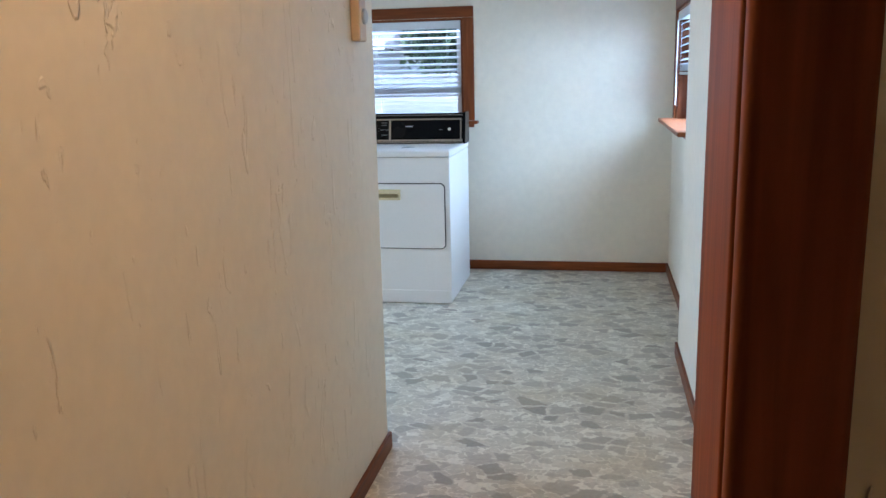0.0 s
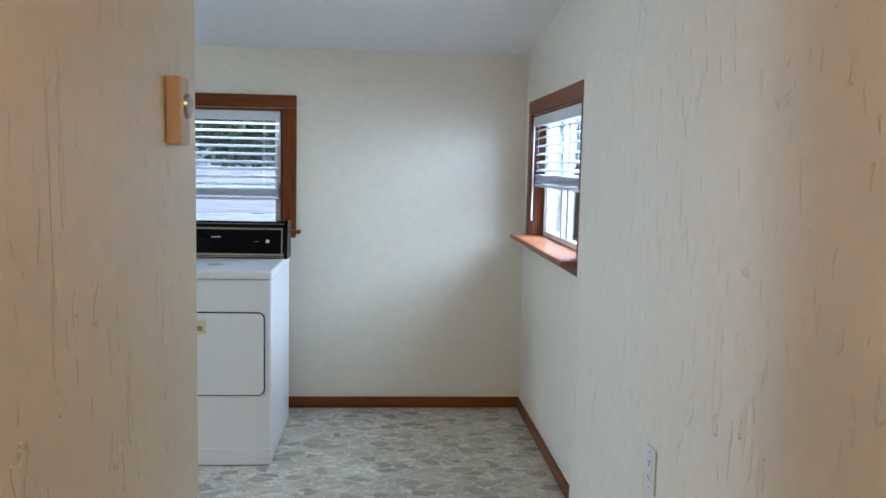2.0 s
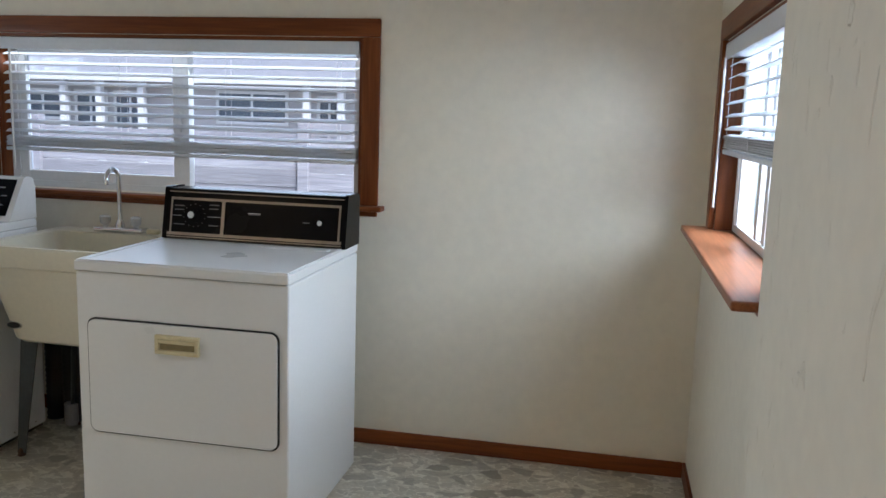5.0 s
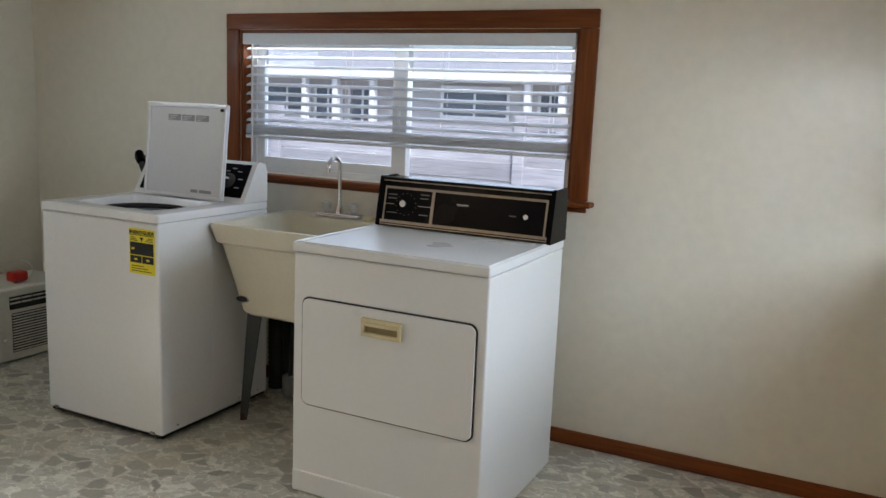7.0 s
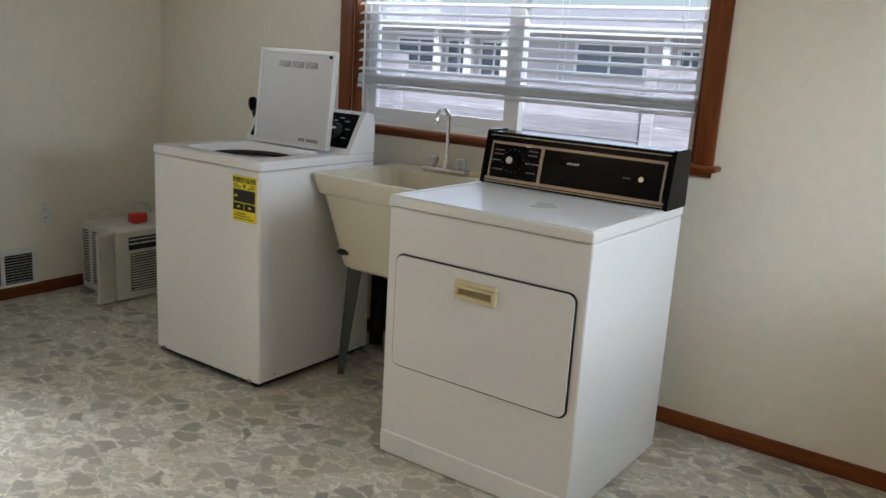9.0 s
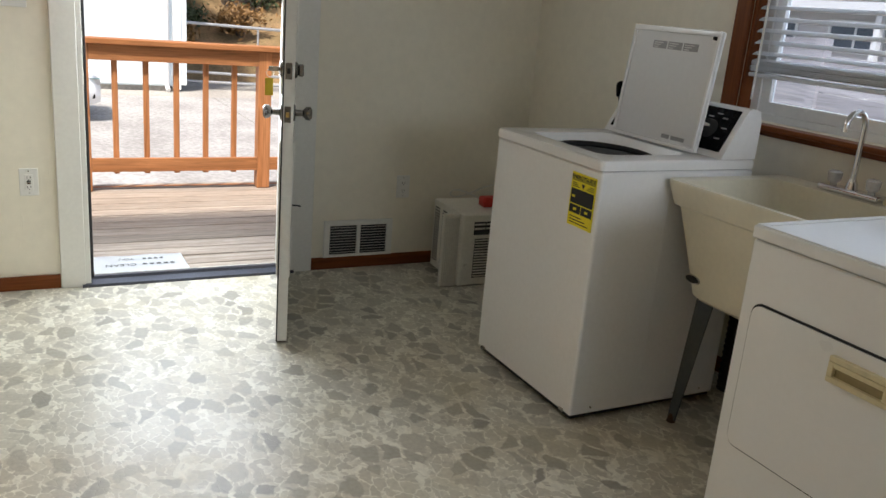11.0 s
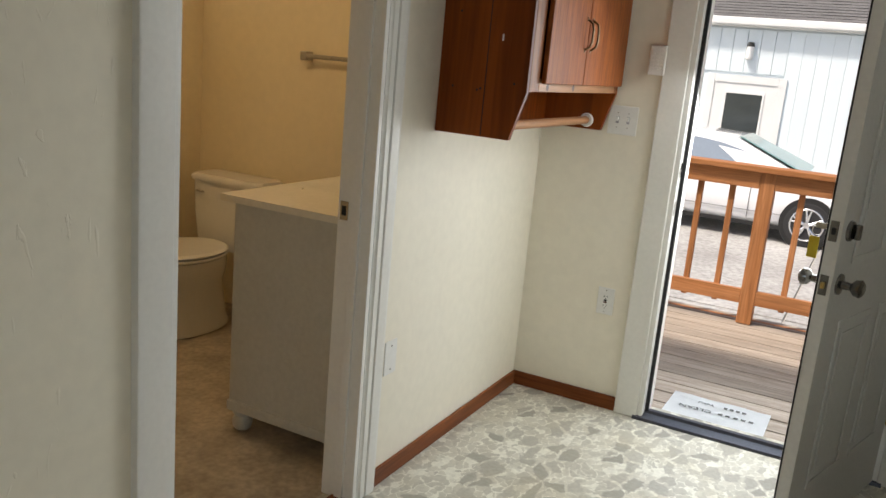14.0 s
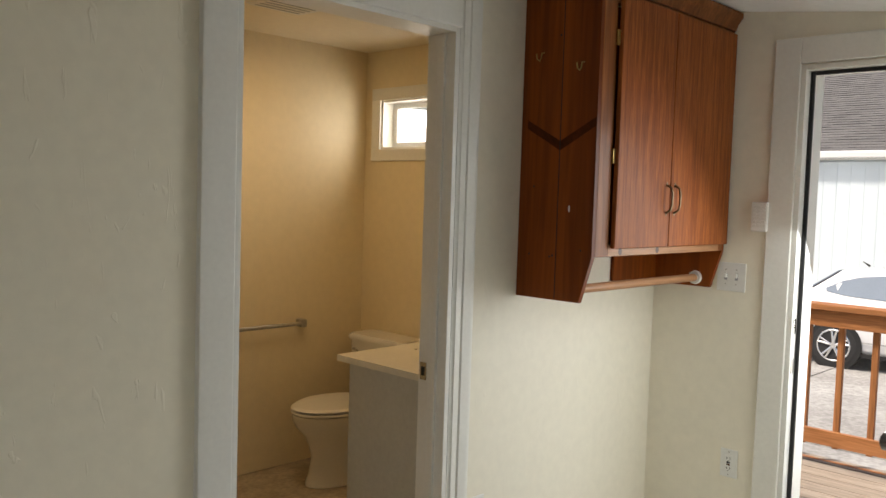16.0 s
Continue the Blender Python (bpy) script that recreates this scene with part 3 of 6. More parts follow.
# ---- blinds ----
def blind(name, label, length, drop, slats, pitch, stack):
    """A wide-slat blind, half raised: head rail, open slats on ladder cords, the gathered stack, bottom rail and a wand. Local x runs along it, z = 0 at its top."""
    b = thing(name, pose(0, 0, 0), label, "blind")
    part("head_rail", B(0, length, -0.030, 0.028, -0.045, 0, bevel=0.003), BLIND, b)
    part("valance", B(-0.004, length + 0.004, -0.040, -0.031, -0.052, 0.0, bevel=0.003), BLIND, b)
    sl = bmesh.new()
    prism(sl, [(-0.025, -0.0045), (-0.012, 0.0005), (0, 0.0020), (0.012, 0.0005), (0.025, -0.0045), (0.0255, -0.0020), (0.012, 0.0032), (0, 0.0048), (-0.012, 0.0032), (-0.0255, -0.0020)], "x", 0.006, length - 0.006)
    me = mesh_of("slat", sl, BLIND)
    z = -0.066
    for k in range(slats):
        s = new("slat", me)
        s.parent = b
        s.matrix_basis = pose(random.uniform(-0.001, 0.001), 0, z, 13 + random.uniform(-2, 2), random.uniform(-0.12, 0.12), 0)
        z -= pitch
    z += pitch * 0.35
    for k in range(stack):
        s = new("slat", me)
        s.parent = b
        s.matrix_basis = pose(random.uniform(-0.003, 0.003), random.uniform(-0.003, 0.003), z, random.uniform(-3, 3), 0, 0)
        z -= 0.0062
    part("bottom_rail", B(0.003, length - 0.003, -0.026, 0.026, z - 0.020, z - 0.004, bevel=0.004), BLIND, b)
    n = max(2, round(length / 0.55))
    for k in range(n + 1):
        x = 0.09 + (length - 0.18) * k / n
        for y in (-0.027, 0.027):
            part("ladder_cord", tube(bmesh.new(), [(x, y, -0.05), (x, y, z - 0.006)], 0.0009, 5), BLIND, b)
    part("wand", tube(bmesh.new(), [(0.06, -0.046, -0.05), (0.062, -0.048, drop)], 0.0042, 8), WHITE_PLASTIC, b, "clear plastic tilt wand")
    return b


bl_n = blind("blind", "white wide-slat blind, half raised in the wide window", 1.655, -0.58, 9, 0.0425, 7)
bl_n.matrix_basis = pose(-2.562, NORTH + 0.028, 1.695)
bl_e = blind("blind", "white wide-slat blind, half raised in the small window", 1.10, -0.55, 6, 0.0425, 7)
bl_e.matrix_basis = pose(EAST + 0.030, 5.615, 1.680, 0, 0, -90)

# ---- dryer ----
dr = thing("dryer", pose(-1.193, 4.957, 0), "white tumble dryer with a black and chrome control console", "dryer")
W2, D2 = 0.368, 0.705
part("body", B(-W2, W2, 0.004, D2, 0.008, 0.875, bevel=0.007, segments=3), ENAMEL_OLD, dr)
part("top", B(-W2 - 0.002, W2 + 0.002, -0.003, D2, 0.878, 0.9115, bevel=0.006, segments=3), ENAMEL_OLD, dr)
for q in ((-W2 + 0.004, W2 - 0.004, 0.003, 0.020), (-W2 + 0.004, -W2 + 0.024, 0.020, 0.52), (W2 - 0.024, W2 - 0.004, 0.020, 0.52)):
    part("top_rim", B(*q, 0.9105, 0.9155, bevel=0.0024), ENAMEL_OLD, dr)
part("seam", B(-W2 + 0.008, W2 - 0.008, 0.010, D2 - 0.02, 0.873, 0.880), GREY_PRINT, dr)
part("kick_panel", B(-W2 + 0.004, W2 - 0.004, -0.002, 0.02, 0.004, 0.083, bevel=0.005), ENAMEL_OLD, dr)


def ring_panel(x0, x1, z0, z1, r, y0, y1, n=6):
    out = []
    for cx, cz, a0 in ((x1 - r, z1 - r, 0), (x0 + r, z1 - r, 90), (x0 + r, z0 + r, 180), (x1 - r, z0 + r, 270)):
        for k in range(n + 1):
            a = radians(a0 + 90 * k / n)
            out.append((cx + r * math.cos(a), cz + r * math.sin(a)))
    return prism(bmesh.new(), out, "y", y0, y1)


part("door_gasket", ring_panel(-0.328, 0.338, 0.335, 0.726, 0.030, -0.0005, 0.010), DARK, dr, "dark door gap")
dd = part("door", ring_panel(-0.3225, 0.3325, 0.3405, 0.7205, 0.026, -0.006, 0.010), ENAMEL_OLD, dr)
hb = bmesh.new()
x0, x1, z0, z1 = -0.078, 0.074, 0.628, 0.690
for q in ((x0, x1, z1 - 0.013, z1), (x0, x1, z0, z0 + 0.013), (x0, x0 + 0.014, z0 + 0.013, z1 - 0.013), (x1 - 0.014, x1, z0 + 0.013, z1 - 0.013)):
    box(hb, q[0], q[1], -0.020, -0.005, q[2], q[3], 0.0025)
hnd = part("handle", hb, CREAM_PLASTIC, dd, "recessed cream plastic handle")
# panel coloured darker than the frame to deepen the recess's slight shadow
part("finger_recess", B(x0 + 0.014, x1 - 0.014, -0.0085, -0.0065, z0 + 0.013, z1 - 0.013), mat("shaded_tan_recess", (0.34, 0.27, 0.13), 0.5), hnd, "tan finger recess, its shade put into the colour")
part("grip_lip", B(x0 + 0.014, x1 - 0.014, -0.020, -0.0086, z1 - 0.026, z1 - 0.0135, bevel=0.002), CREAM_PLASTIC, hnd)
cons = bmesh.new()
prism(cons, [(0.525, 0.914), (0.560, 1.098), (0.566, 1.104), (0.672, 1.104), (0.690, 1.090), (0.690, 0.914)], "x", -0.345, 0.365)
con = part("console", cons, BLACK, dr, "black control console")
part("end_cap", prism(bmesh.new(), [(0.519, 0.912), (0.556, 1.103), (0.562, 1.109), (0.676, 1.109), (0.694, 1.094), (0.694, 0.912)], "x", 0.365, 0.378), BLACK, con)
part("end_cap", prism(bmesh.new(), [(0.519, 0.912), (0.556, 1.103), (0.562, 1.109), (0.676, 1.109), (0.694, 1.094), (0.694, 0.912)], "x", -0.358, -0.345), BLACK, con)


def on_slope(x0, x1, s0, s1, out, thick=0.002):
    """A strip on the console's sloping face; s runs up it from 0 to 1."""
    def p(s, o):
        return (0.525 + 0.035 * s - o * 0.982, 0.914 + 0.184 * s + o * 0.187)
    a, b, c, d = p(s0, out), p(s1, out), p(s1, out - thick), p(s0, out - thick)
    return prism(bmesh.new(), [a, b, c, d], "x", x0, x1)


TRIM_METAL = mat("console_trim_metal", (0.34, 0.31, 0.28), 0.35, metal=1.0, vary=0.1, bump=0.0)
for q in ((-0.34, 0.36, 0.03, 0.055), (-0.34, 0.36, 0.075, 0.135), (-0.33, 0.352, 0.80, 0.85), (-0.34, 0.36, 0.955, 0.975)):
    part("trim_strip", on_slope(*q, 0.003, 0.004), TRIM_METAL, con, "brushed metal strip")
for q in ((-0.33, -0.324, 0.135, 0.80), (-0.120, -0.108, 0.135, 0.80), (0.345, 0.352, 0.135, 0.80)):
    part("trim_strip", on_slope(*q, 0.003, 0.004), TRIM_METAL, con, "brushed metal strip")


def knob(parent, x, s, r, depth, material):
    y, z = 0.525 + 0.035 * s, 0.914 + 0.184 * s
    n = Vector((0, -0.982, 0.187))
    c = Vector((x, y, z))
    return part("knob", tube(bmesh.new(), [c, c + n * depth * 0.7, c + n * depth], [r * 1.05, r, r * 0.75], 20), material, parent, "chrome knob")


kd = part("dial_skirt", tube(bmesh.new(), [(-0.232, 0.543, 1.003), (-0.232, 0.530, 1.0055)], 0.030, 24), BLACK, con)
knob(con, -0.232, 0.49, 0.017, 0.030, CHROME)
knob(con, 0.278, 0.47, 0.0125, 0.022, CHROME)
for k in range(14):
    a = 2 * math.pi * k / 14 + 0.2
    s = 0.49 + 0.23 * math.sin(a)
    x = -0.232 + 0.044 * math.cos(a)
    part("print_mark", on_slope(x - 0.002, x + 0.002, s - 0.007, s + 0.007, 0.0008, 0.002), DIM_PRINT, con)
for x0, x1, s in ((-0.315, -0.275, 0.68), (-0.315, -0.275, 0.60), (-0.315, -0.27, 0.30), (-0.172, -0.132, 0.72), (-0.172, -0.135, 0.64), (-0.170, -0.132, 0.30), (-0.012, 0.036, 0.57), (0.205, 0.232, 0.47)):
    part("print_bar", on_slope(x0, x1, s - 0.012, s + 0.010, 0.0008, 0.002), DIM_PRINT, con)
for q in ((-0.324, -0.285, 0.47, 0.482), (-0.178, -0.120, 0.47, 0.482)):
    part("print_line", on_slope(*q, 0.0008, 0.002), GREY_PRINT, con)
part("print_mark", on_slope(-0.012, 0.036, 0.585, 0.60, 0.0008, 0.002), WHITE_PRINT, con)
part("lint_lid", B(0.08, 0.33, 0.455, 0.500, 0.9110, 0.9140, bevel=0.001), ENAMEL_OLD, dr)
for sx in (-1, 1):
    for y in (0.05, 0.65):
        part("foot", tube(bmesh.new(), [(sx * 0.33, y, 0), (sx * 0.33, y, 0.012)], 0.018, 10), DARK, dr)

# ---- washer ----
ws = thing("washing_machine", pose(-2.574, 5.008, 0), "white top-loading washing machine with its lid open", "washing machine")
w, d = 0.331, 0.672
wbm = B(-w, w, 0.004, d, 0.026, 0.896, bevel=0.010, segments=3)
bmesh.ops.delete(wbm, geom=[f for f in wbm.faces if f.calc_center_median().z > 0.895], context="FACES")
part("body", wbm, ENAMEL, ws)
for yy in (0.30, 0.52):
    part("side_crease", B(w - 0.0005, w + 0.0008, yy, yy + 0.004, 0.06, 0.86), ENAMEL, ws)
part("base_rail", B(-w + 0.012, w - 0.012, 0.014, d - 0.01, 0.014, 0.0258), DARK, ws)
top = bmesh.new()
ox0, ox1, oy0, oy1 = -0.230, 0.235, 0.078, 0.445
tw0, td0, tcy = 2 * w + 0.004, d + 0.002, (d - 0.002) / 2
loft(top, [rounded(tw0, td0, 0.016, 0.898, 0, tcy), rounded(tw0, td0, 0.016, 0.921, 0, tcy), rounded(tw0 - 0.005, td0 - 0.005, 0.016, 0.929, 0, tcy), rounded(tw0 - 0.018, td0 - 0.018, 0.016, 0.932, 0, tcy), rounded(ox1 - ox0 + 0.012, oy1 - oy0 + 0.012, 0.054, 0.932, (ox0 + ox1) / 2, (oy0 + oy1) / 2), rounded(ox1 - ox0, oy1 - oy0, 0.05, 0.927, (ox0 + ox1) / 2, (oy0 + oy1) / 2)], close=False)
part("top", top, ENAMEL, ws)
sm = bmesh.new()
for q in ((-w + 0.008, w - 0.008, 0.010, 0.022), (-w + 0.008, -w + 0.02, 0.022, d - 0.02), (w - 0.02, w - 0.008, 0.022, d - 0.02)):
    box(sm, *q, 0.890, 0.9005)
part("seam", sm, GREY_PRINT, ws)
# recessed well, tub ring and basket
cx, cy = 0.0, 0.262
well = loft(bmesh.new(), [rounded(ox1 - ox0, oy1 - oy0, 0.05, 0.931, (ox0 + ox1) / 2, cy), rounded(ox1 - ox0 - 0.03, oy1 - oy0 - 0.03, 0.06, 0.900, (ox0 + ox1) / 2, cy), oval(0.208, 0.164, 0.892, 0, cy, 24)], close=False)
part("well", well, ENAMEL, ws)
part("tub_ring", tube(bmesh.new(), [(0.200 * math.cos(a), cy + 0.158 * math.sin(a), 0.895) for a in [2 * math.pi * k / 28 for k in range(29)]], 0.011, 8, False), DARK, ws, "black rubber tub ring")
part("basket", loft(bmesh.new(), [oval(0.150, 0.118, 0.86, 0, cy, 28), oval(0.192, 0.150, 0.885, 0, cy, 28), oval(0.192, 0.150, 0.50, 0, cy, 28)]), mat("basket_steel", (0.45, 0.46, 0.47), 0.3, metal=0.9, vary=0.1), ws, "steel wash basket")
lidm = bmesh.new()
box(lidm, -0.236, 0.228, -0.003, 0.016, 0.004, 0.424, 0.008)
lidm2 = part("lid", lidm, LID_ENAMEL, ws, "open white lid with printed instructions")
lidm2.matrix_basis = pose(0.020, 0.462, 0.934, -6, 0, -1)
lr = bmesh.new()
for q in ((-0.236, 0.228, 0.404, 0.424), (-0.236, 0.228, 0.004, 0.018), (-0.236, -0.222, 0.018, 0.404), (0.214, 0.228, 0.018, 0.404)):
    box(lr, q[0], q[1], -0.012, -0.0032, q[2], q[3], 0.003)
part("lid_rim", lr, ENAMEL, lidm2)
for k in range(3):
    x = -0.115 + k * 0.083
    part("instruction_label", B(x, x + 0.074, -0.0045, -0.0030, 0.345, 0.372), GREY_PRINT, lidm2)
    for j in range(3):
        part("print_bar", B(x + 0.006, x + 0.055 - 0.012 * j, -0.0055, -0.0045, 0.364 - j * 0.008, 0.367 - j * 0.008), WHITE_PRINT, lidm2)
for x0, x1 in ((0.045, 0.085), (0.095, 0.165)):
    part("print_bar", B(x0, x1, -0.0045, -0.0030, 0.030, 0.044), GREY_PRINT, lidm2)
part("bumper", tube(bmesh.new(), [(0.205, -0.016, 0.398), (0.205, -0.004, 0.398)], 0.007, 10), DARK, lidm2, "black rubber bumper")
part("bumper", tube(bmesh.new(), [(-0.243, 0.004, 0.285), (-0.232, 0.004, 0.285)], 0.007, 10), DARK, lidm2, "black rubber bumper")
wp = part("console", prism(bmesh.new(), [(0.505, 0.932), (0.600, 1.100), (0.618, 1.108), (0.655, 1.100), (0.668, 1.060), (0.668, 0.932)], "x", -w + 0.004, w - 0.002), ENAMEL, ws, "white sloping control console")


def on_console(x0, x1, s0, s1, out, thick):
    def p(s, o):
        return (0.505 + 0.095 * s - o * 0.870, 0.932 + 0.168 * s + o * 0.492)
    return prism(bmesh.new(), [p(s0, out), p(s1, out), p(s1, out - thick), p(s0, out - thick)], "x", x0, x1)


part("control_panel", on_console(-w + 0.03, w - 0.028, 0.12, 0.96, 0.004, 0.006), BLACK, wp, "black control panel")
for x, r in ((-0.235, 0.030), (0.205, 0.036)):
    n = Vector((0, -0.870, 0.492))
    c = Vector((x, 0.505 + 0.095 * 0.52, 0.932 + 0.168 * 0.52)) + n * 0.004
    k = part("dial", tube(bmesh.new(), [c, c + n * 0.012, c + n * 0.03], [r, r * 0.92, r * 0.7], 24), DARK, wp)
    part("dial_grip", tube(bmesh.new(), [c + n * 0.030 + Vector((-r * 0.7, 0, 0)), c + n * 0.034, c + n * 0.030 + Vector((r * 0.7, 0, 0))], [0.004, 0.007, 0.004], 8), WHITE_PLASTIC, k, "white pointer")
    for j in range(7):
        a = radians(-30 + 40 * j)
        part("print_bar", on_console(x + 0.052 * math.cos(a), x + 0.052 * math.cos(a) + 0.026, 0.52 + 0.32 * math.sin(a) - 0.012, 0.52 + 0.32 * math.sin(a) + 0.012, 0.0048, 0.002), GREY_PRINT, wp)
eg = part("energy_label", B(0.178, 0.312, 0.0010, 0.0030, 0.688, 0.868), YELLOW, ws, "yellow and black energy rating label")


def words(text, size, m, material, parent, name="lettering", align="CENTER", bold=0.0):
    cu = bpy.data.curves.new(name, "FONT")
    cu.body, cu.size, cu.extrude, cu.align_x, cu.align_y = text, size, 0.0003, align, "CENTER"
    cu.offset = bold
    cu.materials.append(material)
    ob = new(name, cu)
    ob.parent = parent
    ob.matrix_basis = m
    return ob


words("ENERGYGUIDE", 0.0195, pose(0.245, 0.0005, 0.853, 90, 0, 0), DARK, eg, bold=0.0007)
for q in ((0.182, 0.308, 0.842, 0.8445), (0.183, 0.307, 0.764, 0.814), (0.183, 0.243, 0.732, 0.760), (0.247, 0.307, 0.732, 0.760)):
    part("print_block", B(q[0], q[1], 0.0004, 0.0012, q[2], q[3]), DARK, eg)
part("print_arrow", prism(bmesh.new(), [(0.236, 0.835), (0.254, 0.835), (0.245, 0.818)], "y", 0.0004, 0.0012), DARK, eg)
for k in range(3):
    part("print_bar", B(0.186, 0.226 - 0.008 * k, 0.0004, 0.0012, 0.820 + 0.006 * k, 0.8225 + 0.006 * k), DARK, eg)
    part("print_bar", B(0.264 + 0.008 * k, 0.304, 0.0004, 0.0012, 0.820 + 0.006 * k, 0.8225 + 0.006 * k), DARK, eg)
for x, z in ((0.19, 0.788), (0.205, 0.746), (0.269, 0.746)):
    part("print_bar", B(x, x + 0.016, 0.0001, 0.0006, z - 0.004, z + 0.004), YELLOW, eg)
for k in range(3):
    part("print_bar", B(0.19, 0.295 - 0.02 * k, 0.0004, 0.0012, 0.698 + 0.010 * k, 0.701 + 0.010 * k), DARK, eg)
for sx in (-1, 1):
    for y in (0.05, 0.61):
        part("foot", tube(bmesh.new(), [(sx * 0.28, y, 0), (sx * 0.28, y, 0.016)], 0.02, 10), DARK, ws)
for y in (0.09, 0.47, 0.60):
    part("screw", tube(bmesh.new(), [(w - 0.001, y, 0.052), (w + 0.003, y, 0.052)], 0.004, 8), NICKEL, ws)
for x in (-0.29, 0.27):
    part("clip", B(x, x + 0.022, -0.001, 0.006, 0.028, 0.040, bevel=0.001), NICKEL, ws)

# ---- laundry tub with faucet ----
tb = thing("laundry_tub", pose(-1.914, 5.555, 0), "ivory plastic laundry tub on grey steel legs", "laundry sink")
tw, td, zt = 0.638, 0.565, 0.876
outer = [rounded(tw, td, 0.03, zt, 0, 0), rounded(tw + 0.004, td + 0.004, 0.032, zt - 0.012), rounded(tw - 0.03, td - 0.03, 0.035, zt - 0.080), rounded(tw - 0.06, td - 0.06, 0.04, zt - 0.088), rounded(tw - 0.22, td - 0.13, 0.05, 0.505), rounded(tw - 0.25, td - 0.16, 0.05, 0.490)]
inner = [rounded(tw - 0.27, td - 0.24, 0.05, 0.512), rounded(tw - 0.26, td - 0.21, 0.05, 0.526), rounded(tw - 0.075, td - 0.13, 0.035, zt - 0.004, 0, -0.035), rounded(tw - 0.055, td - 0.11, 0.035, zt, 0, -0.035)]
part("basin", loft(bmesh.new(), [outer[5]] + outer[4::-1] + inner[::-1], close=True), TUB, tb)
def badge(rx, rz, out, material, parent, label):
    return part("badge" if parent is tb else "badge_face", loft(bmesh.new(), [[(p[0] - 0.184, -0.2225 - out * k, 0.560 + p[1]) for p in oval(rx * (1 - 0.08 * k), rz * (1 - 0.08 * k), 0, 0, 0, 24)] for k in (0, 1)]), material, parent, label)


rim = badge(0.036, 0.0165, 0.005, NICKEL, tb, "oval badge with a silver rim")
badge(0.031, 0.0125, 0.0065, DARK, rim, "dark badge face")
LEGM = LEG_STEEL
for sx in (-1, 1):
    for y in (-0.165, 0.190):
        g = bmesh.new()
        x = sx * 0.160
        sy = -1 if y < 0 else 1
        loft(g, [[(x - sx * 0.034, y, h0), (x + sx * 0.044, y, h0), (x + sx * 0.044, y - sy * 0.045, h0), (x + sx * 0.039, y - sy * 0.045, h0), (x + sx * 0.039, y - sy * 0.005, h0), (x - sx * 0.034, y - sy * 0.005, h0)] if h0 > 0.3 else
                 [(x + sx * 0.048, y + sy * 0.004, h0), (x + sx * 0.084, y + sy * 0.004, h0), (x + sx * 0.084, y - sy * 0.020, h0), (x + sx * 0.079, y - sy * 0.020, h0), (x + sx * 0.079, y - sy * 0.001, h0), (x + sx * 0.048, y - sy * 0.001, h0)] for h0 in (0.520, 0.012)])
        leg = part("leg", g, LEGM, tb, "tapered grey steel leg")
        part("foot", tube(bmesh.new(), [(x + sx * 0.068, y, 0), (x + sx * 0.068, y, 0.014), (x + sx * 0.068, y, 0.030)], [0.016, 0.014, 0.008], 10), RUST, leg, "rusty foot")
part("drain_pipe", tube(bmesh.new(), [(0, 0.02, 0.50), (0, 0.02, 0.36), (0.01, 0.07, 0.31), (0.02, 0.12, 0.36), (0.02, 0.19, 0.38), (0.02, 0.30, 0.38)], 0.021, 12), DARK, tb, "black drain pipe")
part("drain", tube(bmesh.new(), [(0, 0.0, 0.5125), (0, 0.0, 0.5150)], 0.036, 18), CHROME, tb)

fc = thing("faucet", pose(-1.914, 5.555, 0), "chrome gooseneck faucet with clear handles on the tub", "faucet")
part("base_plate", B(-0.115, 0.115, 0.188, 0.250, 0.8765, 0.898, bevel=0.009, segments=3), CHROME, fc)
neck = [(0, 0.215, 0.896), (0, 0.215, 1.10)] + [(0, 0.215 - 0.045 * (1 - math.cos(a)), 1.10 + 0.048 * math.sin(a)) for a in [math.pi * k / 10 for k in range(1, 11)]] + [(0, 0.125, 1.085)]
part("spout", tube(bmesh.new(), neck, 0.0095, 14), CHROME, fc)
part("collar", tube(bmesh.new(), [(0, 0.215, 0.896), (0, 0.215, 0.912), (0, 0.215, 0.930)], [0.020, 0.018, 0.012], 16), CHROME, fc)
ACRYL = mat("clear_acrylic_handle", (0.62, 0.62, 0.60), 0.12, vary=0.1, bump=0.0)
for x in (-0.072, 0.072):
    part("handle", tube(bmesh.new(), [(x, 0.218, 0.896), (x, 0.218, 0.904), (x, 0.218, 0.912), (x, 0.218, 0.940), (x, 0.218, 0.946)], [0.012, 0.010, 0.021, 0.024, 0.015], 8), ACRYL, fc, "clear acrylic handle")
sp = thing("soap_bar", pose(-1.76, 5.772, 0.8775), "worn beige bar of soap on the tub ledge", "soap")
part("bar", loft(bmesh.new(), [rounded(0.055, 0.036, 0.014, 0.0), rounded(0.062, 0.042, 0.018, 0.009), rounded(0.052, 0.032, 0.014, 0.019)]), CREAM_PLASTIC, sp)
# black supply hose loop behind the washer's lid
hs = thing("supply_hose", pose(0, 0, 0), "black rubber supply hose hooked behind the washing machine", "hose")
part("hose", tube(bmesh.new(), [(-2.99, 5.82, 0.05), (-3.00, 5.82, 0.6), (-3.03, 5.77, 1.0), (-3.052, 5.72, 1.075), (-3.045, 5.69, 1.082), (-3.015, 5.68, 1.03), (-2.975, 5.69, 0.95), (-2.93, 5.71, 0.86)], 0.0165, 12), DARK, hs)
part("hook", tube(bmesh.new(), [(-3.066, 5.705, 1.070), (-3.050, 5.690, 1.094), (-3.020, 5.672, 1.060)], 0.022, 10), BLACK, hs)
# row of thick black hoses, added to make the shadowed gap under the tub dark
dh = thing("dark_fill_hose", pose(0, 0, 0), "black ribbed hoses added to fill the dark space under the tub", "hose")
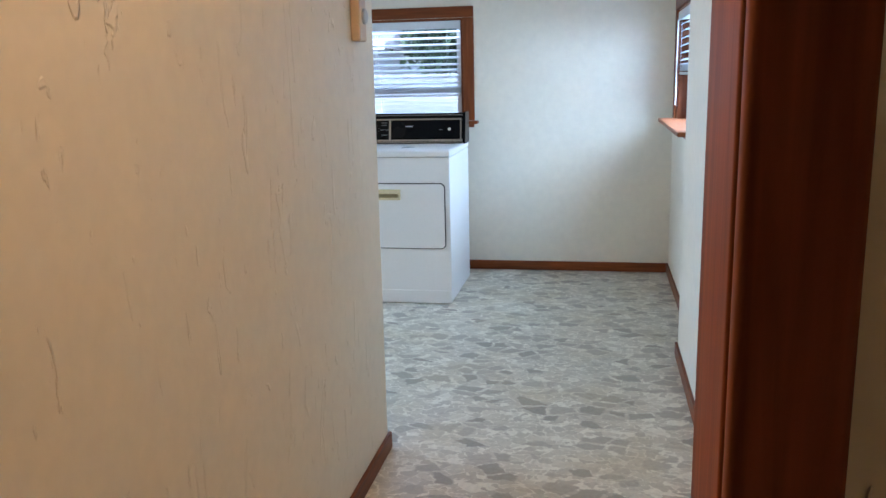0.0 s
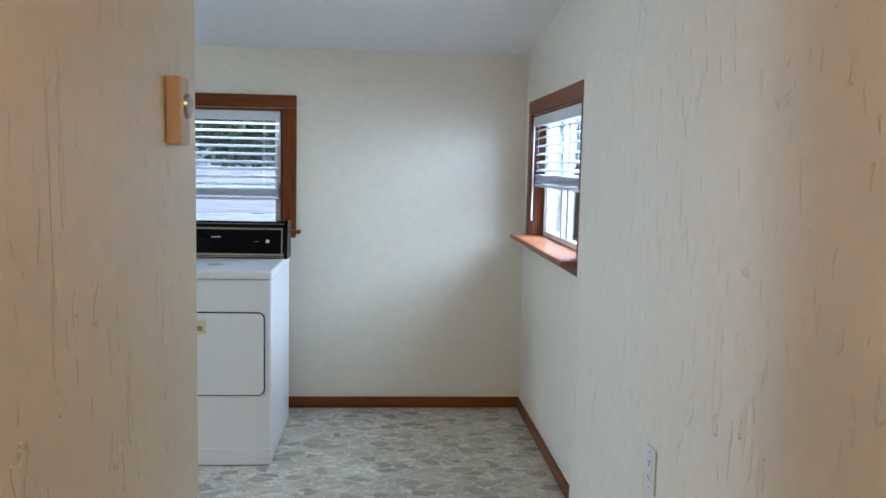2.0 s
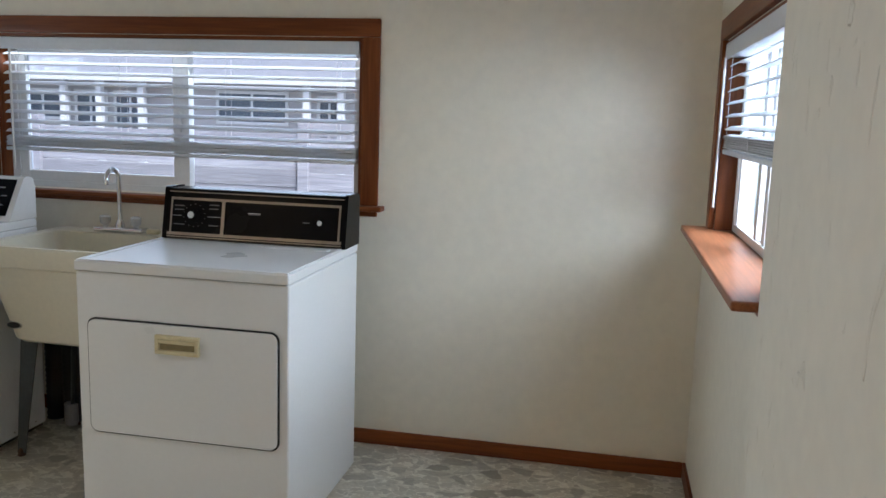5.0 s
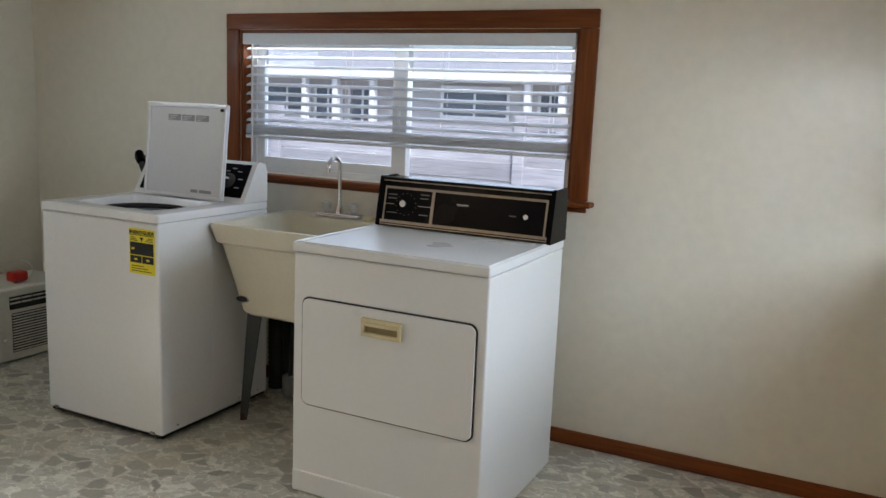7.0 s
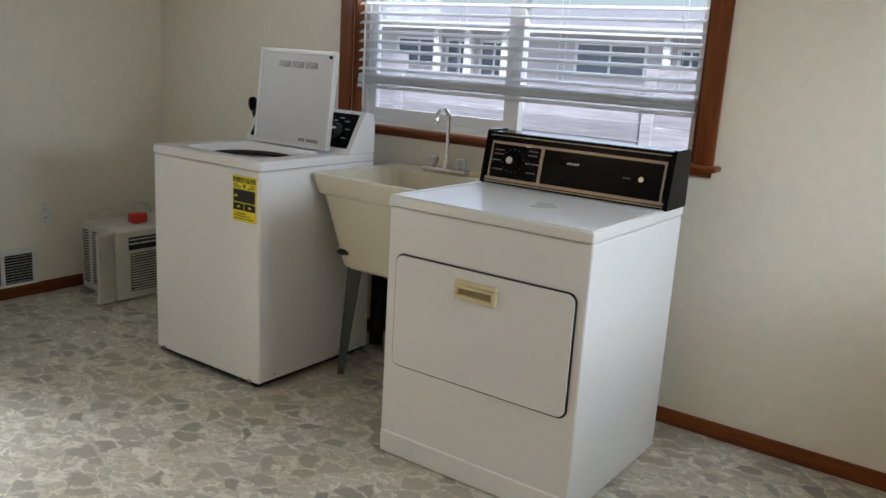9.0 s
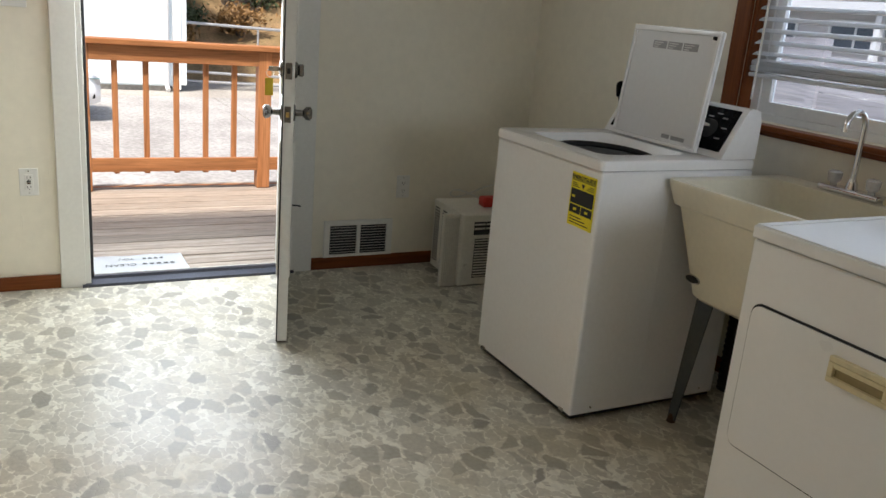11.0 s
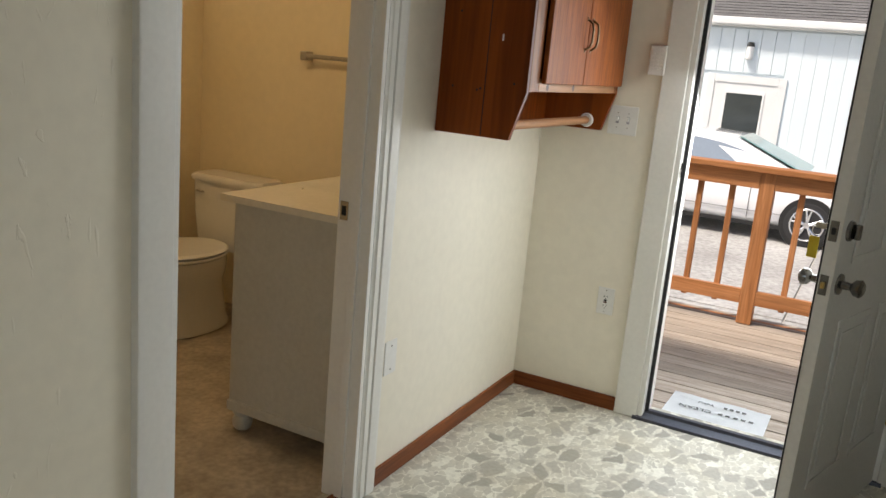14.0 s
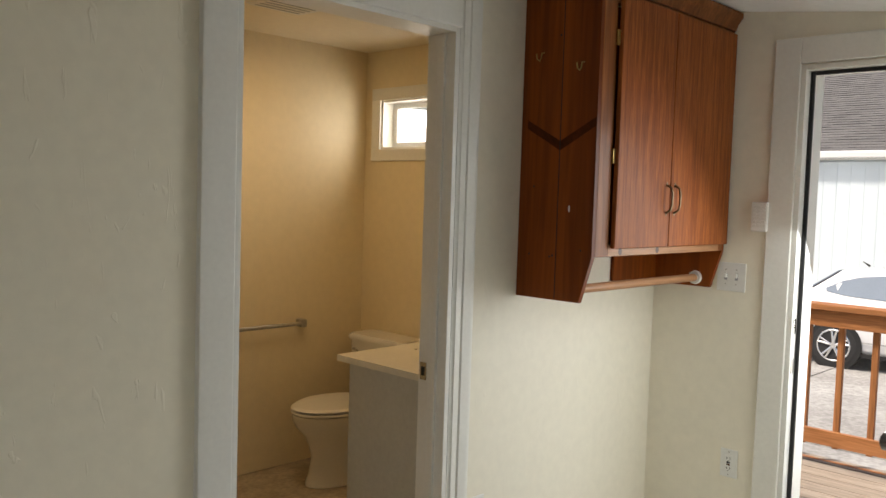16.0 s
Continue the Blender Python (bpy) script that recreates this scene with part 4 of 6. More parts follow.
for x, y, h in ((-2.285, 5.81, 0.50), (-2.195, 5.80, 0.50), (-2.105, 5.82, 0.47), (-2.02, 5.81, 0.50)):
    part("hose", tube(bmesh.new(), [(x, y, h * k / 40) for k in range(41)], [0.045 - 0.005 * (k % 2) for k in range(41)], 12), DARK, dh)
part("coupling", tube(bmesh.new(), [(-2.16, 5.74, 0.002), (-2.16, 5.74, 0.10)], 0.032, 12), GREY_PRINT, dh, "grey pipe coupling")

# ---- back door leaf, standing open ----
door = thing("door_1", pose(-4.048, 4.535, 0.0, 0, 0, -16.4), "white panelled back door with a glazed top, standing open", "door")
door["kind"] = "structure"
LW, LT, LZ0, LZ1 = 0.905, 0.044, 0.012, 2.105
gx0, gx1, gz0, gz1 = 0.17, 0.735, 1.60, 1.965
lf = bmesh.new()
for q in ((0, gx0, LZ0, LZ1), (gx1, LW, LZ0, LZ1), (gx0, gx1, LZ0, gz0), (gx0, gx1, gz1, LZ1)):
    box(lf, q[0], q[1], -LT, 0, q[2], q[3])
part("leaf", lf, DOOR_PAINT, door)
for y0, y1 in ((0.0, 0.010), (-LT - 0.010, -LT)):
    fr = bmesh.new()
    for q in ((gx0 - 0.03, gx1 + 0.03, gz1, gz1 + 0.03), (gx0 - 0.03, gx1 + 0.03, gz0 - 0.03, gz0), (gx0 - 0.03, gx0, gz0, gz1), (gx1, gx1 + 0.03, gz0, gz1)):
        box(fr, q[0], q[1], y0, y1, q[2], q[3], 0.003)
    part("glazing_frame", fr, DOOR_PAINT, door)
for k in (1, 2, 3):
    x = gx0 + (gx1 - gx0) * k / 4
    part("muntin", B(x - 0.008, x + 0.008, -LT + 0.006, -0.006, gz0, gz1, bevel=0.003), DOOR_PAINT, door)
gp = part("pane", B(gx0, gx1, -LT / 2 - 0.002, -LT / 2 + 0.002, gz0, gz1), GLASS, door, "clear glass pane")
gp.visible_shadow = False
for px0, px1, pz0, pz1 in ((0.125, 0.405, 0.98, 1.47), (0.50, 0.78, 0.98, 1.47), (0.125, 0.405, 0.24, 0.80), (0.50, 0.78, 0.24, 0.80)):
    for s in (1, -1):
        y0 = 0.0005 if s > 0 else -LT - 0.0065
        pn = bmesh.new()
        for q in ((px0, px1, pz1 - 0.022, pz1), (px0, px1, pz0, pz0 + 0.022), (px0, px0 + 0.022, pz0 + 0.022, pz1 - 0.022), (px1 - 0.022, px1, pz0 + 0.022, pz1 - 0.022)):
            box(pn, q[0], q[1], y0, y0 + 0.006, q[2], q[3], 0.0025)
        box(pn, px0 + 0.045, px1 - 0.045, y0, y0 + 0.0045, pz0 + 0.045, pz1 - 0.045, 0.002)
        part("panel_moulding", pn, DOOR_PAINT, door)
part("weatherstrip", B(0.01, LW - 0.01, -LT + 0.004, -0.004, 0.004, 0.0118), DARK, door, "dark door sweep")
part("edge_strip", B(LW - 0.001, LW + 0.0012, -LT + 0.001, -LT + 0.006, LZ0, LZ1), DARK, door)
kx = LW - 0.062
for s in (1, -1):
    f = 0.0 if s > 0 else -LT
    kn = part("knob", tube(bmesh.new(), [(kx, f, 0.925), (kx, f + s * 0.006, 0.925), (kx, f + s * 0.010, 0.925), (kx, f + s * 0.034, 0.925), (kx, f + s * 0.046, 0.925), (kx, f + s * 0.062, 0.925), (kx, f + s * 0.070, 0.925)], [0.032, 0.031, 0.013, 0.011, 0.024, 0.027, 0.017], 20), DOOR_METAL, door, "satin metal door knob")
    part("deadbolt_rose", tube(bmesh.new(), [(kx, f, 1.085), (kx, f + s * 0.008, 1.085), (kx, f + s * 0.014, 1.085)], [0.031, 0.030, 0.022], 20), DOOR_METAL, door)
part("thumb_turn", B(kx - 0.007, kx + 0.007, 0.014, 0.034, 1.062, 1.108, bevel=0.005), DOOR_METAL, door)
for z in (0.925, 1.085):
    lp = part("latch_plate", B(LW - 0.0005, LW + 0.0020, -LT + 0.010, -0.010, z - 0.030, z + 0.030, bevel=0.0008), DOOR_METAL, door)
    part("bolt", B(LW + 0.001, LW + (0.012 if z < 1 else 0.004), -LT + 0.016, -0.016, z - 0.010, z + 0.010, bevel=0.003), BRASS if z < 1 else DARK, lp)
for z in (0.30, 1.085, 1.87):
    hg = part("hinge", tube(bmesh.new(), [(-0.006, 0.006, z - 0.05), (-0.006, 0.006, z + 0.05)], 0.0065, 10), BRASS, door, "brass hinge")
    part("hinge_leaf", B(-0.0015, 0.0, -0.034, 0.004, z - 0.048, z + 0.048), BRASS, hg)
part("hinge_stop", tube(bmesh.new(), [(-0.006, 0.008, 0.352), (0.030, 0.040, 0.360), (0.052, 0.056, 0.362)], 0.004, 8), DARK, door)
ky = thing("key_ring", pose(-4.048, 4.535, 0.0, 0, 0, -16.4), "door keys with a yellow tag hanging in the lock", "keys")
part("key", B(kx - 0.0015, kx + 0.0015, -LT - 0.052, -LT - 0.014, 1.076, 1.094, bevel=0.0006), NICKEL, ky)
part("ring", tube(bmesh.new(), [(kx, -LT - 0.046 + 0.014 * math.cos(a), 1.068 + 0.014 * math.sin(a)) for a in [2 * math.pi * k / 16 for k in range(17)]], 0.0013, 6), NICKEL, ky)
part("tag", B(kx - 0.002, kx + 0.002, -LT - 0.064, -LT - 0.034, 0.985, 1.050, bevel=0.0018), mat("yellow_tag", (0.62, 0.46, 0.03), 0.4), ky, "yellow plastic tag")

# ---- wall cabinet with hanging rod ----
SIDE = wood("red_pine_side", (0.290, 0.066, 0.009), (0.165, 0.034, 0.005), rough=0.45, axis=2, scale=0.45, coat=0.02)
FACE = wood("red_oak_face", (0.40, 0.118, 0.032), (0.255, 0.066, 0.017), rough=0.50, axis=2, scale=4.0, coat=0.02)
RODW = wood("pale_rod_wood", (0.48, 0.24, 0.12), (0.34, 0.15, 0.07), axis=0)
cb = thing("wall_cabinet", pose(0, 0, 0), "red stained wooden wall cabinet with two doors and hanging rod", "cabinet")
CX1, CX0, CF = -3.080, WEST + 0.004, 3.315
CT = ceil_z(CF) - 0.012
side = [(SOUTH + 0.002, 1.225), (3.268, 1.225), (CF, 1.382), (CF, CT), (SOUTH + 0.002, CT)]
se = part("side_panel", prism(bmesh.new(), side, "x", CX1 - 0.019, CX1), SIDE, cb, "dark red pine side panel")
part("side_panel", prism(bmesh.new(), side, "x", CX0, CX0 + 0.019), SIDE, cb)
part("board_joint", B(CX1 - 0.0002, CX1 + 0.0006, 3.166, 3.169, 1.23, CT - 0.002), DARK, se)
part("bottom_panel", B(CX0 + 0.019, CX1 - 0.019, SOUTH + 0.002, CF - 0.018, 1.386, 1.404), SIDE, cb)
part("back_panel", B(CX0 + 0.019, CX1 - 0.019, SOUTH + 0.002, SOUTH + 0.010, 1.404, CT), SIDE, cb)
part("back_rail", B(CX0 + 0.019, CX0 + 0.36, SOUTH + 0.002, SOUTH + 0.018, 1.245, 1.386), SIDE, cb)
PALE = wood("worn_frame_wood", (0.30, 0.105, 0.034), (0.20, 0.062, 0.018), axis=2, coat=0.04)
part("face_stile", B(CX1 - 0.098, CX1 - 0.019, CF - 0.018, CF + 0.001, 1.384, CT - 0.07, bevel=0.002), PALE, cb)
part("face_stile", B(CX0 + 0.019, CX0 + 0.05, CF - 0.018, CF + 0.001, 1.384, CT - 0.07, bevel=0.002), PALE, cb)
rl = part("face_rail", B(CX0 + 0.05, CX1 - 0.098, CF - 0.018, CF + 0.001, 1.384, 1.425, bevel=0.002), RODW, cb)
part("face_rail", B(CX0 + 0.05, CX1 - 0.098, CF - 0.018, CF + 0.001, CT - 0.12, CT - 0.07, bevel=0.002), PALE, cb)
bm = prism(bmesh.new(), [(CF - 0.018, CT - 0.07), (CF + 0.006, CT - 0.07), (CF + 0.014, CT - 0.045), (CF + 0.034, CT - 0.020), (CF + 0.034, CT), (CF - 0.018, CT)], "x", CX0, CX1 + 0.012)
part("cornice", bm, PALE, cb)
mid = -3.555
for x0, x1, hx in ((CX1 - 0.107, mid + 0.002, mid + 0.030), (mid - 0.002, CX0 + 0.012, mid - 0.030)):
    a, b = sorted((x0, x1))
    dv = part("door", B(a, b, CF + 0.0025, CF + 0.0205, 1.412, CT - 0.085, bevel=0.004), FACE, cb, "red oak veneered door")
    hz = 1.590
    part("handle", tube(bmesh.new(), [(hx, CF + 0.0205, hz - 0.050), (hx, CF + 0.026, hz - 0.050), (hx, CF + 0.040, hz - 0.040), (hx, CF + 0.045, hz - 0.020), (hx, CF + 0.045, hz + 0.020), (hx, CF + 0.040, hz + 0.040), (hx, CF + 0.026, hz + 0.050), (hx, CF + 0.0205, hz + 0.050)], 0.0042, 8), BRONZE, dv, "bronze bow handle")
    for zz in (-0.056, 0.056):
        part("handle_plate", B(hx - 0.0045, hx + 0.0045, CF + 0.0206, CF + 0.0225, hz + zz - 0.006, hz + zz + 0.006, bevel=0.001), BRONZE, dv)
    ex = CX1 - 0.107 if hx > mid else CX0 + 0.02
    for z in (1.73, 2.13):
        part("hinge", B(ex - 0.004, ex + 0.014, CF + 0.001, CF + 0.0085, z - 0.026, z + 0.026, bevel=0.002), BRASS, dv, "brass hinge")
KNOT = mat("dark_knot", (0.09, 0.030, 0.012), 0.5, vary=0.25, size=40)
for x in (CX1 - 0.175, CX1 - 0.43):
    part("knot", loft(bmesh.new(), [[(x + p[0], CF + 0.0008 + 0.0006 * k, 1.400 + p[1]) for p in oval(0.013 - 0.003 * k, 0.0125, 0, 0, 0, 14)] for k in (0, 1)]), KNOT, rl)
part("rod", tube(bmesh.new(), [(CX0 + 0.02, 3.205, 1.262), (CX1 - 0.02, 3.205, 1.262)], 0.0165, 16), RODW, cb, "wooden hanging rod")
part("rod_socket", tube(bmesh.new(), [(CX0 + 0.019, 3.205, 1.262), (CX0 + 0.034, 3.205, 1.262)], [0.030, 0.027], 20), WHITE_PLASTIC, cb, "white plastic rod socket")
for y, z in ((3.085, 2.065), (3.255, 2.02)):
    part("cup_hook", tube(bmesh.new(), [(CX1, y, z + 0.02), (CX1 + 0.014, y, z + 0.018), (CX1 + 0.018, y, z), (CX1 + 0.026, y, z - 0.012), (CX1 + 0.040, y, z - 0.006), (CX1 + 0.044, y, z + 0.012)], 0.0022, 7), BRASS, cb, "brass cup hook")
for y, z in ((3.06, 1.62), (3.14, 1.375), (3.152, 1.38), (3.27, 1.405), (3.24, 2.02), (3.155, 2.14), (3.05, 1.38)):
    part("nail_hole", tube(bmesh.new(), [(CX1 - 0.002, y, z), (CX1 + 0.0006, y, z)], 0.004, 8), DARK, se)
part("chip", B(CX1 - 0.001, CX1 + 0.0006, 3.213, 3.219, 1.535, 1.556, bevel=0.0002), WHITE_PRINT, se, "pale chip in the stain")
for z, d in ((1.800, 1), (1.800, -1)):
    st = prism(bmesh.new(), [(3.168, z - 0.055), (3.168 + d * 0.145, z + 0.025), (3.168 + d * 0.145, z + 0.055), (3.168, z - 0.022)], "x", CX1 - 0.001, CX1 + 0.0004)
    part("dark_stain", st, mat("dark_stain", (0.105, 0.023, 0.005), 0.55, vary=0.25, size=20, spec=0.08), se, "dark burnt stain")

# ---- wall plates, register, keypad, thermostat ----
def wall_plate(name, m, label, kind):
    """A cover plate in the x-z plane, its face toward -y."""
    p = thing(name, m, label, "outlet" if "outlet" in kind else "switch")
    wd = 0.124 if kind == "double switch" else 0.074
    part("cover", B(-wd / 2, wd / 2, -0.006, 0, -0.060, 0.060, bevel=0.0025), WHITE_PLASTIC, p)
    if kind == "double switch":
        for x in (-0.023, 0.023):
            part("toggle", B(x - 0.005, x + 0.005, -0.016, -0.005, -0.004, 0.014, bevel=0.002), WHITE_PLASTIC, p)
            part("slot", B(x - 0.0065, x + 0.0065, -0.0066, -0.0055, -0.013, 0.015), GREY_PRINT, p)
            for z in (-0.030, 0.030):
                part("screw", tube(bmesh.new(), [(x, -0.005, z), (x, -0.0072, z)], 0.003, 8), NICKEL, p)
    elif kind == "blank outlet":
        for z in (-0.042, 0.042):
            part("screw", tube(bmesh.new(), [(0, -0.005, z), (0, -0.0075, z)], 0.0035, 8), NICKEL, p)
    else:
        part("insert", B(-0.0165, 0.0165, -0.0085, -0.0055, -0.034, 0.034, bevel=0.0012), WHITE_PLASTIC, p)
        for z in (-0.021, 0.021):
            for x in (-0.0065, 0.0065):
                part("slot", B(x - 0.0012, x + 0.0012, -0.0092, -0.0080, z - 0.004, z + 0.005), DARK, p)
            part("slot", tube(bmesh.new(), [(0, -0.0080, z - 0.0095), (0, -0.0092, z - 0.0095)], 0.0022, 8), DARK, p)
        if kind == "gfci outlet":
            part("test_button", B(-0.007, 0.007, -0.0105, -0.008, 0.001, 0.008, bevel=0.0006), DARK, p)
            part("reset_button", B(-0.007, 0.007, -0.0105, -0.008, -0.008, -0.001, bevel=0.0006), RUST, p)
        for z in (-0.048, 0.048):
            part("screw", tube(bmesh.new(), [(0, -0.005, z), (0, -0.0072, z)], 0.003, 8), NICKEL, p)
    return p


wall_plate("light_switch", pose(WEST, 3.356, 1.276, 0, 0, 90), "white double light switch plate on the wall", "double switch")
wall_plate("outlet", pose(WEST, 3.388, 0.490, 0, 0, 90), "white ground-fault power outlet on the wall", "gfci outlet")
wall_plate("outlet", pose(WEST, 5.157, 0.430, 0, 0, 90), "painted-over power outlet beside the air conditioner", "outlet")
wall_plate("outlet_cover", pose(-2.900, SOUTH, 0.462, 0, 0, 180), "blank white cover plate on the wall", "blank outlet")
wall_plate("outlet", pose(HALL_E, 3.247, 0.622, 0, 0, -90), "white power outlet on the passage wall", "outlet")

rm = thing("wall_remote", pose(WEST, 3.470, 1.532, 0, 0, 90), "white slotted wall chime beside the back door", "wall device")
part("case", B(-0.034, 0.034, -0.030, 0, -0.060, 0.060, bevel=0.007, segments=3), WHITE_PLASTIC, rm)
for j in range(6):
    for k in range(3):
        part("grille_rib", B(-0.025 + k * 0.018, -0.011 + k * 0.018, -0.032, -0.0295, 0.036 - j * 0.015, 0.046 - j * 0.015, bevel=0.001), WHITE_PLASTIC, rm)

th = thing("thermostat", pose(HALL_W, 2.782, 1.504, 0, 0, 90), "beige wall thermostat with a round dial", "thermostat")
part("case", B(-0.036, 0.036, -0.030, 0, -0.064, 0.064, bevel=0.006, segments=3), mat("beige_plastic", (0.62, 0.47, 0.30), 0.4, vary=0.05), th)
part("dial", tube(bmesh.new(), [(0.006, -0.030, 0.010), (0.006, -0.036, 0.010), (0.006, -0.039, 0.010)], [0.024, 0.023, 0.018], 24), NICKEL, th)

vt = thing("wall_register", pose(WEST, 4.918, 0.153, 0, 0, 90), "white louvred heat register low on the wall", "vent")
fr = bmesh.new()
for q in ((-0.190, 0.190, 0.078, 0.106), (-0.190, 0.190, -0.106, -0.076), (-0.190, -0.158, -0.076, 0.078), (0.158, 0.190, -0.076, 0.078), (-0.010, 0.010, -0.076, 0.078)):
    box(fr, q[0], q[1], -0.012, 0, q[2], q[3], 0.002)
part("frame", fr, WHITE_TRIM, vt)
part("backing", B(-0.158, 0.158, -0.002, -0.0005, -0.076, 0.078), DARK, vt)
lv = mesh_of("louvre", prism(bmesh.new(), [(-0.0090, -0.0006), (-0.0090, 0.0006), (-0.0065, 0.0010), (-0.0065, 0.0002)], "x", 0, 0.148), WHITE_TRIM, False)
for x in (-0.158, 0.010):
    for k in range(10):
        s = new("louvre", lv)
        s.parent = vt
        s.matrix_basis = pose(x, 0, -0.066 + k * 0.0148)

# ---- air conditioner on the floor ----
ac = thing("air_conditioner", pose(-3.642, 5.295, 0.0, 0, 0, 89), "off-white window air conditioner standing on the floor", "air conditioner")
AC = mat("aged_white_plastic", (0.76, 0.74, 0.66), 0.45, vary=0.06, size=6)
part("cabinet", B(0.012, 0.47, 0.055, 0.345, 0.014, 0.345, bevel=0.006), AC, ac)
part("front_panel", B(0.0, 0.482, -0.012, 0.052, 0.004, 0.352, bevel=0.014, segments=3), AC, ac)
part("side_curtain", B(-0.088, 0.0, 0.014, 0.040, 0.002, 0.345, bevel=0.004), AC, ac, "folded accordion side panel")
for k in range(8):
    part("curtain_pleat", B(-0.084 + k * 0.0105, -0.078 + k * 0.0105, 0.009, 0.0138, 0.012, 0.328, bevel=0.001), AC, ac)
sl = mesh_of("intake_slat", B(0, 0.385, -0.0185, -0.0105, -0.0030, 0.0030, bevel=0.0012), AC)
part("intake", B(0.078, 0.468, -0.0135, -0.0125, 0.045, 0.232), DARK, ac)
for k in range(14):
    s = new("intake_slat", sl)
    s.parent = ac
    s.matrix_basis = pose(0.080, 0, 0.053 + k * 0.0132)
part("outlet_grille", B(0.068, 0.470, -0.0135, -0.0125, 0.250, 0.312), DARK, ac)
for k in range(6):
    part("vane", B(0.070 + k * 0.066, 0.130 + k * 0.066, -0.0165, -0.0130, 0.276, 0.284, bevel=0.001), AC, ac)
    part("vane", B(0.070 + k * 0.066, 0.130 + k * 0.066, -0.0165, -0.0130, 0.296, 0.303, bevel=0.001), AC, ac)
part("knob", tube(bmesh.new(), [(0.038, -0.012, 0.105), (0.038, -0.022, 0.105)], [0.011, 0.009], 12), AC, ac)
for k in range(20):
    for y0, y1 in ((0.125, 0.175), (0.185, 0.235), (0.27, 0.325)):
        part("side_louvre", B(0.0105, 0.0118, y0, y1, 0.050 + k * 0.0135, 0.0565 + k * 0.0135), DARK, ac)
ac.scale = (1, 1, 1.10)
cd = thing("power_cord", pose(-3.642, 5.295, 0.035, 0, 0, 89), "white power cord coiled on the air conditioner", "cord")
part("cord", tube(bmesh.new(), [(0.05 + 0.17 + 0.16 * math.cos(a), 0.25 + 0.10 * math.sin(a), 0.352 + 0.035 * (1 + math.sin(a * 2 + 0.6))) for a in [math.pi * k / 12 for k in range(-4, 22)]], 0.0045, 7), AC, cd)
part("plug", B(0.165, 0.255, 0.085, 0.150, 0.353, 0.405, bevel=0.012, segments=3), mat("red_plug", (0.62, 0.03, 0.02), 0.4), cd, "bright red plug head")

# ---- bathroom ----
BWHITE = mat("bath_white", (0.80, 0.78, 0.72), 0.3, vary=0.03, bump=0.02)
VPAINT = mat("grey_vanity_paint", (0.56, 0.555, 0.50), 0.45, vary=0.06, size=4)
vn = thing("vanity", pose(0, 0, 0), "grey painted vanity cabinet on turned feet", "vanity")
part("body", B(-3.93, -2.875, 2.313, BATH_N - 0.004, 0.105, 0.896, bevel=0.004), VPAINT, vn)
part("base_moulding", B(-3.94, -2.865, 2.308, BATH_N - 0.004, 0.083, 0.125, bevel=0.007), VPAINT, vn)
for k in range(2):
    part("door", B(-3.40 + k * 0.25, -3.16 + k * 0.25, 2.301, 2.317, 0.18, 0.88, bevel=0.004), VPAINT, vn)
for x in (-2.915, -3.89):
    for y in (2.350, 2.84):
        part("foot", tube(bmesh.new(), [(x, y, 0), (x, y, 0.012), (x, y, 0.036), (x, y, 0.058), (x, y, 0.066), (x, y, 0.085)], [0.026, 0.036, 0.040, 0.030, 0.038, 0.040], 16), VPAINT, vn, "turned white foot")
vt2 = thing("countertop", pose(0, 0, 0), "cream moulded counter with an integral basin on the vanity", "countertop")
TOPM = mat("cultured_marble", (0.80, 0.76, 0.64), 0.2, vary=0.04, size=5, bump=0.0)
tp = bmesh.new()
tx0, tx1, ty0, ty1, zt0, zt1 = -3.95, -2.840, 2.275, BATH_N - 0.003, 0.897, 0.922
bx0, bx1, by0, by1 = -3.62, -3.17, 2.38, 2.72
for q in ((tx0, bx0, ty0, ty1), (bx1, tx1, ty0, ty1), (bx0, bx1, ty0, by0), (bx0, bx1, by1, ty1)):
    box(tp, q[0], q[1], q[2], q[3], zt0, zt1)
part("slab", tp, TOPM, vt2)
part("basin", loft(bmesh.new(), [rounded(bx1 - bx0, by1 - by0, 0.03, zt1, (bx0 + bx1) / 2, (by0 + by1) / 2), rounded(bx1 - bx0 - 0.05, by1 - by0 - 0.05, 0.06, zt1 - 0.05, (bx0 + bx1) / 2, (by0 + by1) / 2), rounded(0.2, 0.12, 0.05, zt1 - 0.12, (bx0 + bx1) / 2, (by0 + by1) / 2)]), TOPM, vt2)
to = thing("toilet", pose(-3.995, 1.375, 0, 0, 0, 0), "white ceramic toilet with closed lid against the wall", "toilet")
CER = mat("white_ceramic", (0.80, 0.78, 0.72), 0.12, vary=0.02, bump=0.0, coat=0.3)
part("bowl", loft(bmesh.new(), [oval(0.240, 0.122, 0.0, 0.37, 0, 32), oval(0.240, 0.122, 0.02, 0.37, 0, 32), oval(0.222, 0.110, 0.06, 0.37, 0, 32), oval(0.205, 0.106, 0.15, 0.37, 0, 32), oval(0.205, 0.118, 0.21, 0.38, 0, 32, 0.03), oval(0.212, 0.140, 0.27, 0.395, 0, 32, 0.05), oval(0.240, 0.172, 0.33, 0.42, 0, 32, 0.05), oval(0.248, 0.182, 0.375, 0.43, 0, 32, 0.05), oval(0.246, 0.181, 0.395, 0.43, 0, 32, 0.05)]), CER, to)
part("seat", loft(bmesh.new(), [oval(0.248, 0.184, 0.400, 0.43, 0, 32, 0.05), oval(0.255, 0.190, 0.408, 0.43, 0, 32, 0.05), oval(0.250, 0.186, 0.415, 0.43, 0, 32, 0.05)]), CER, to)
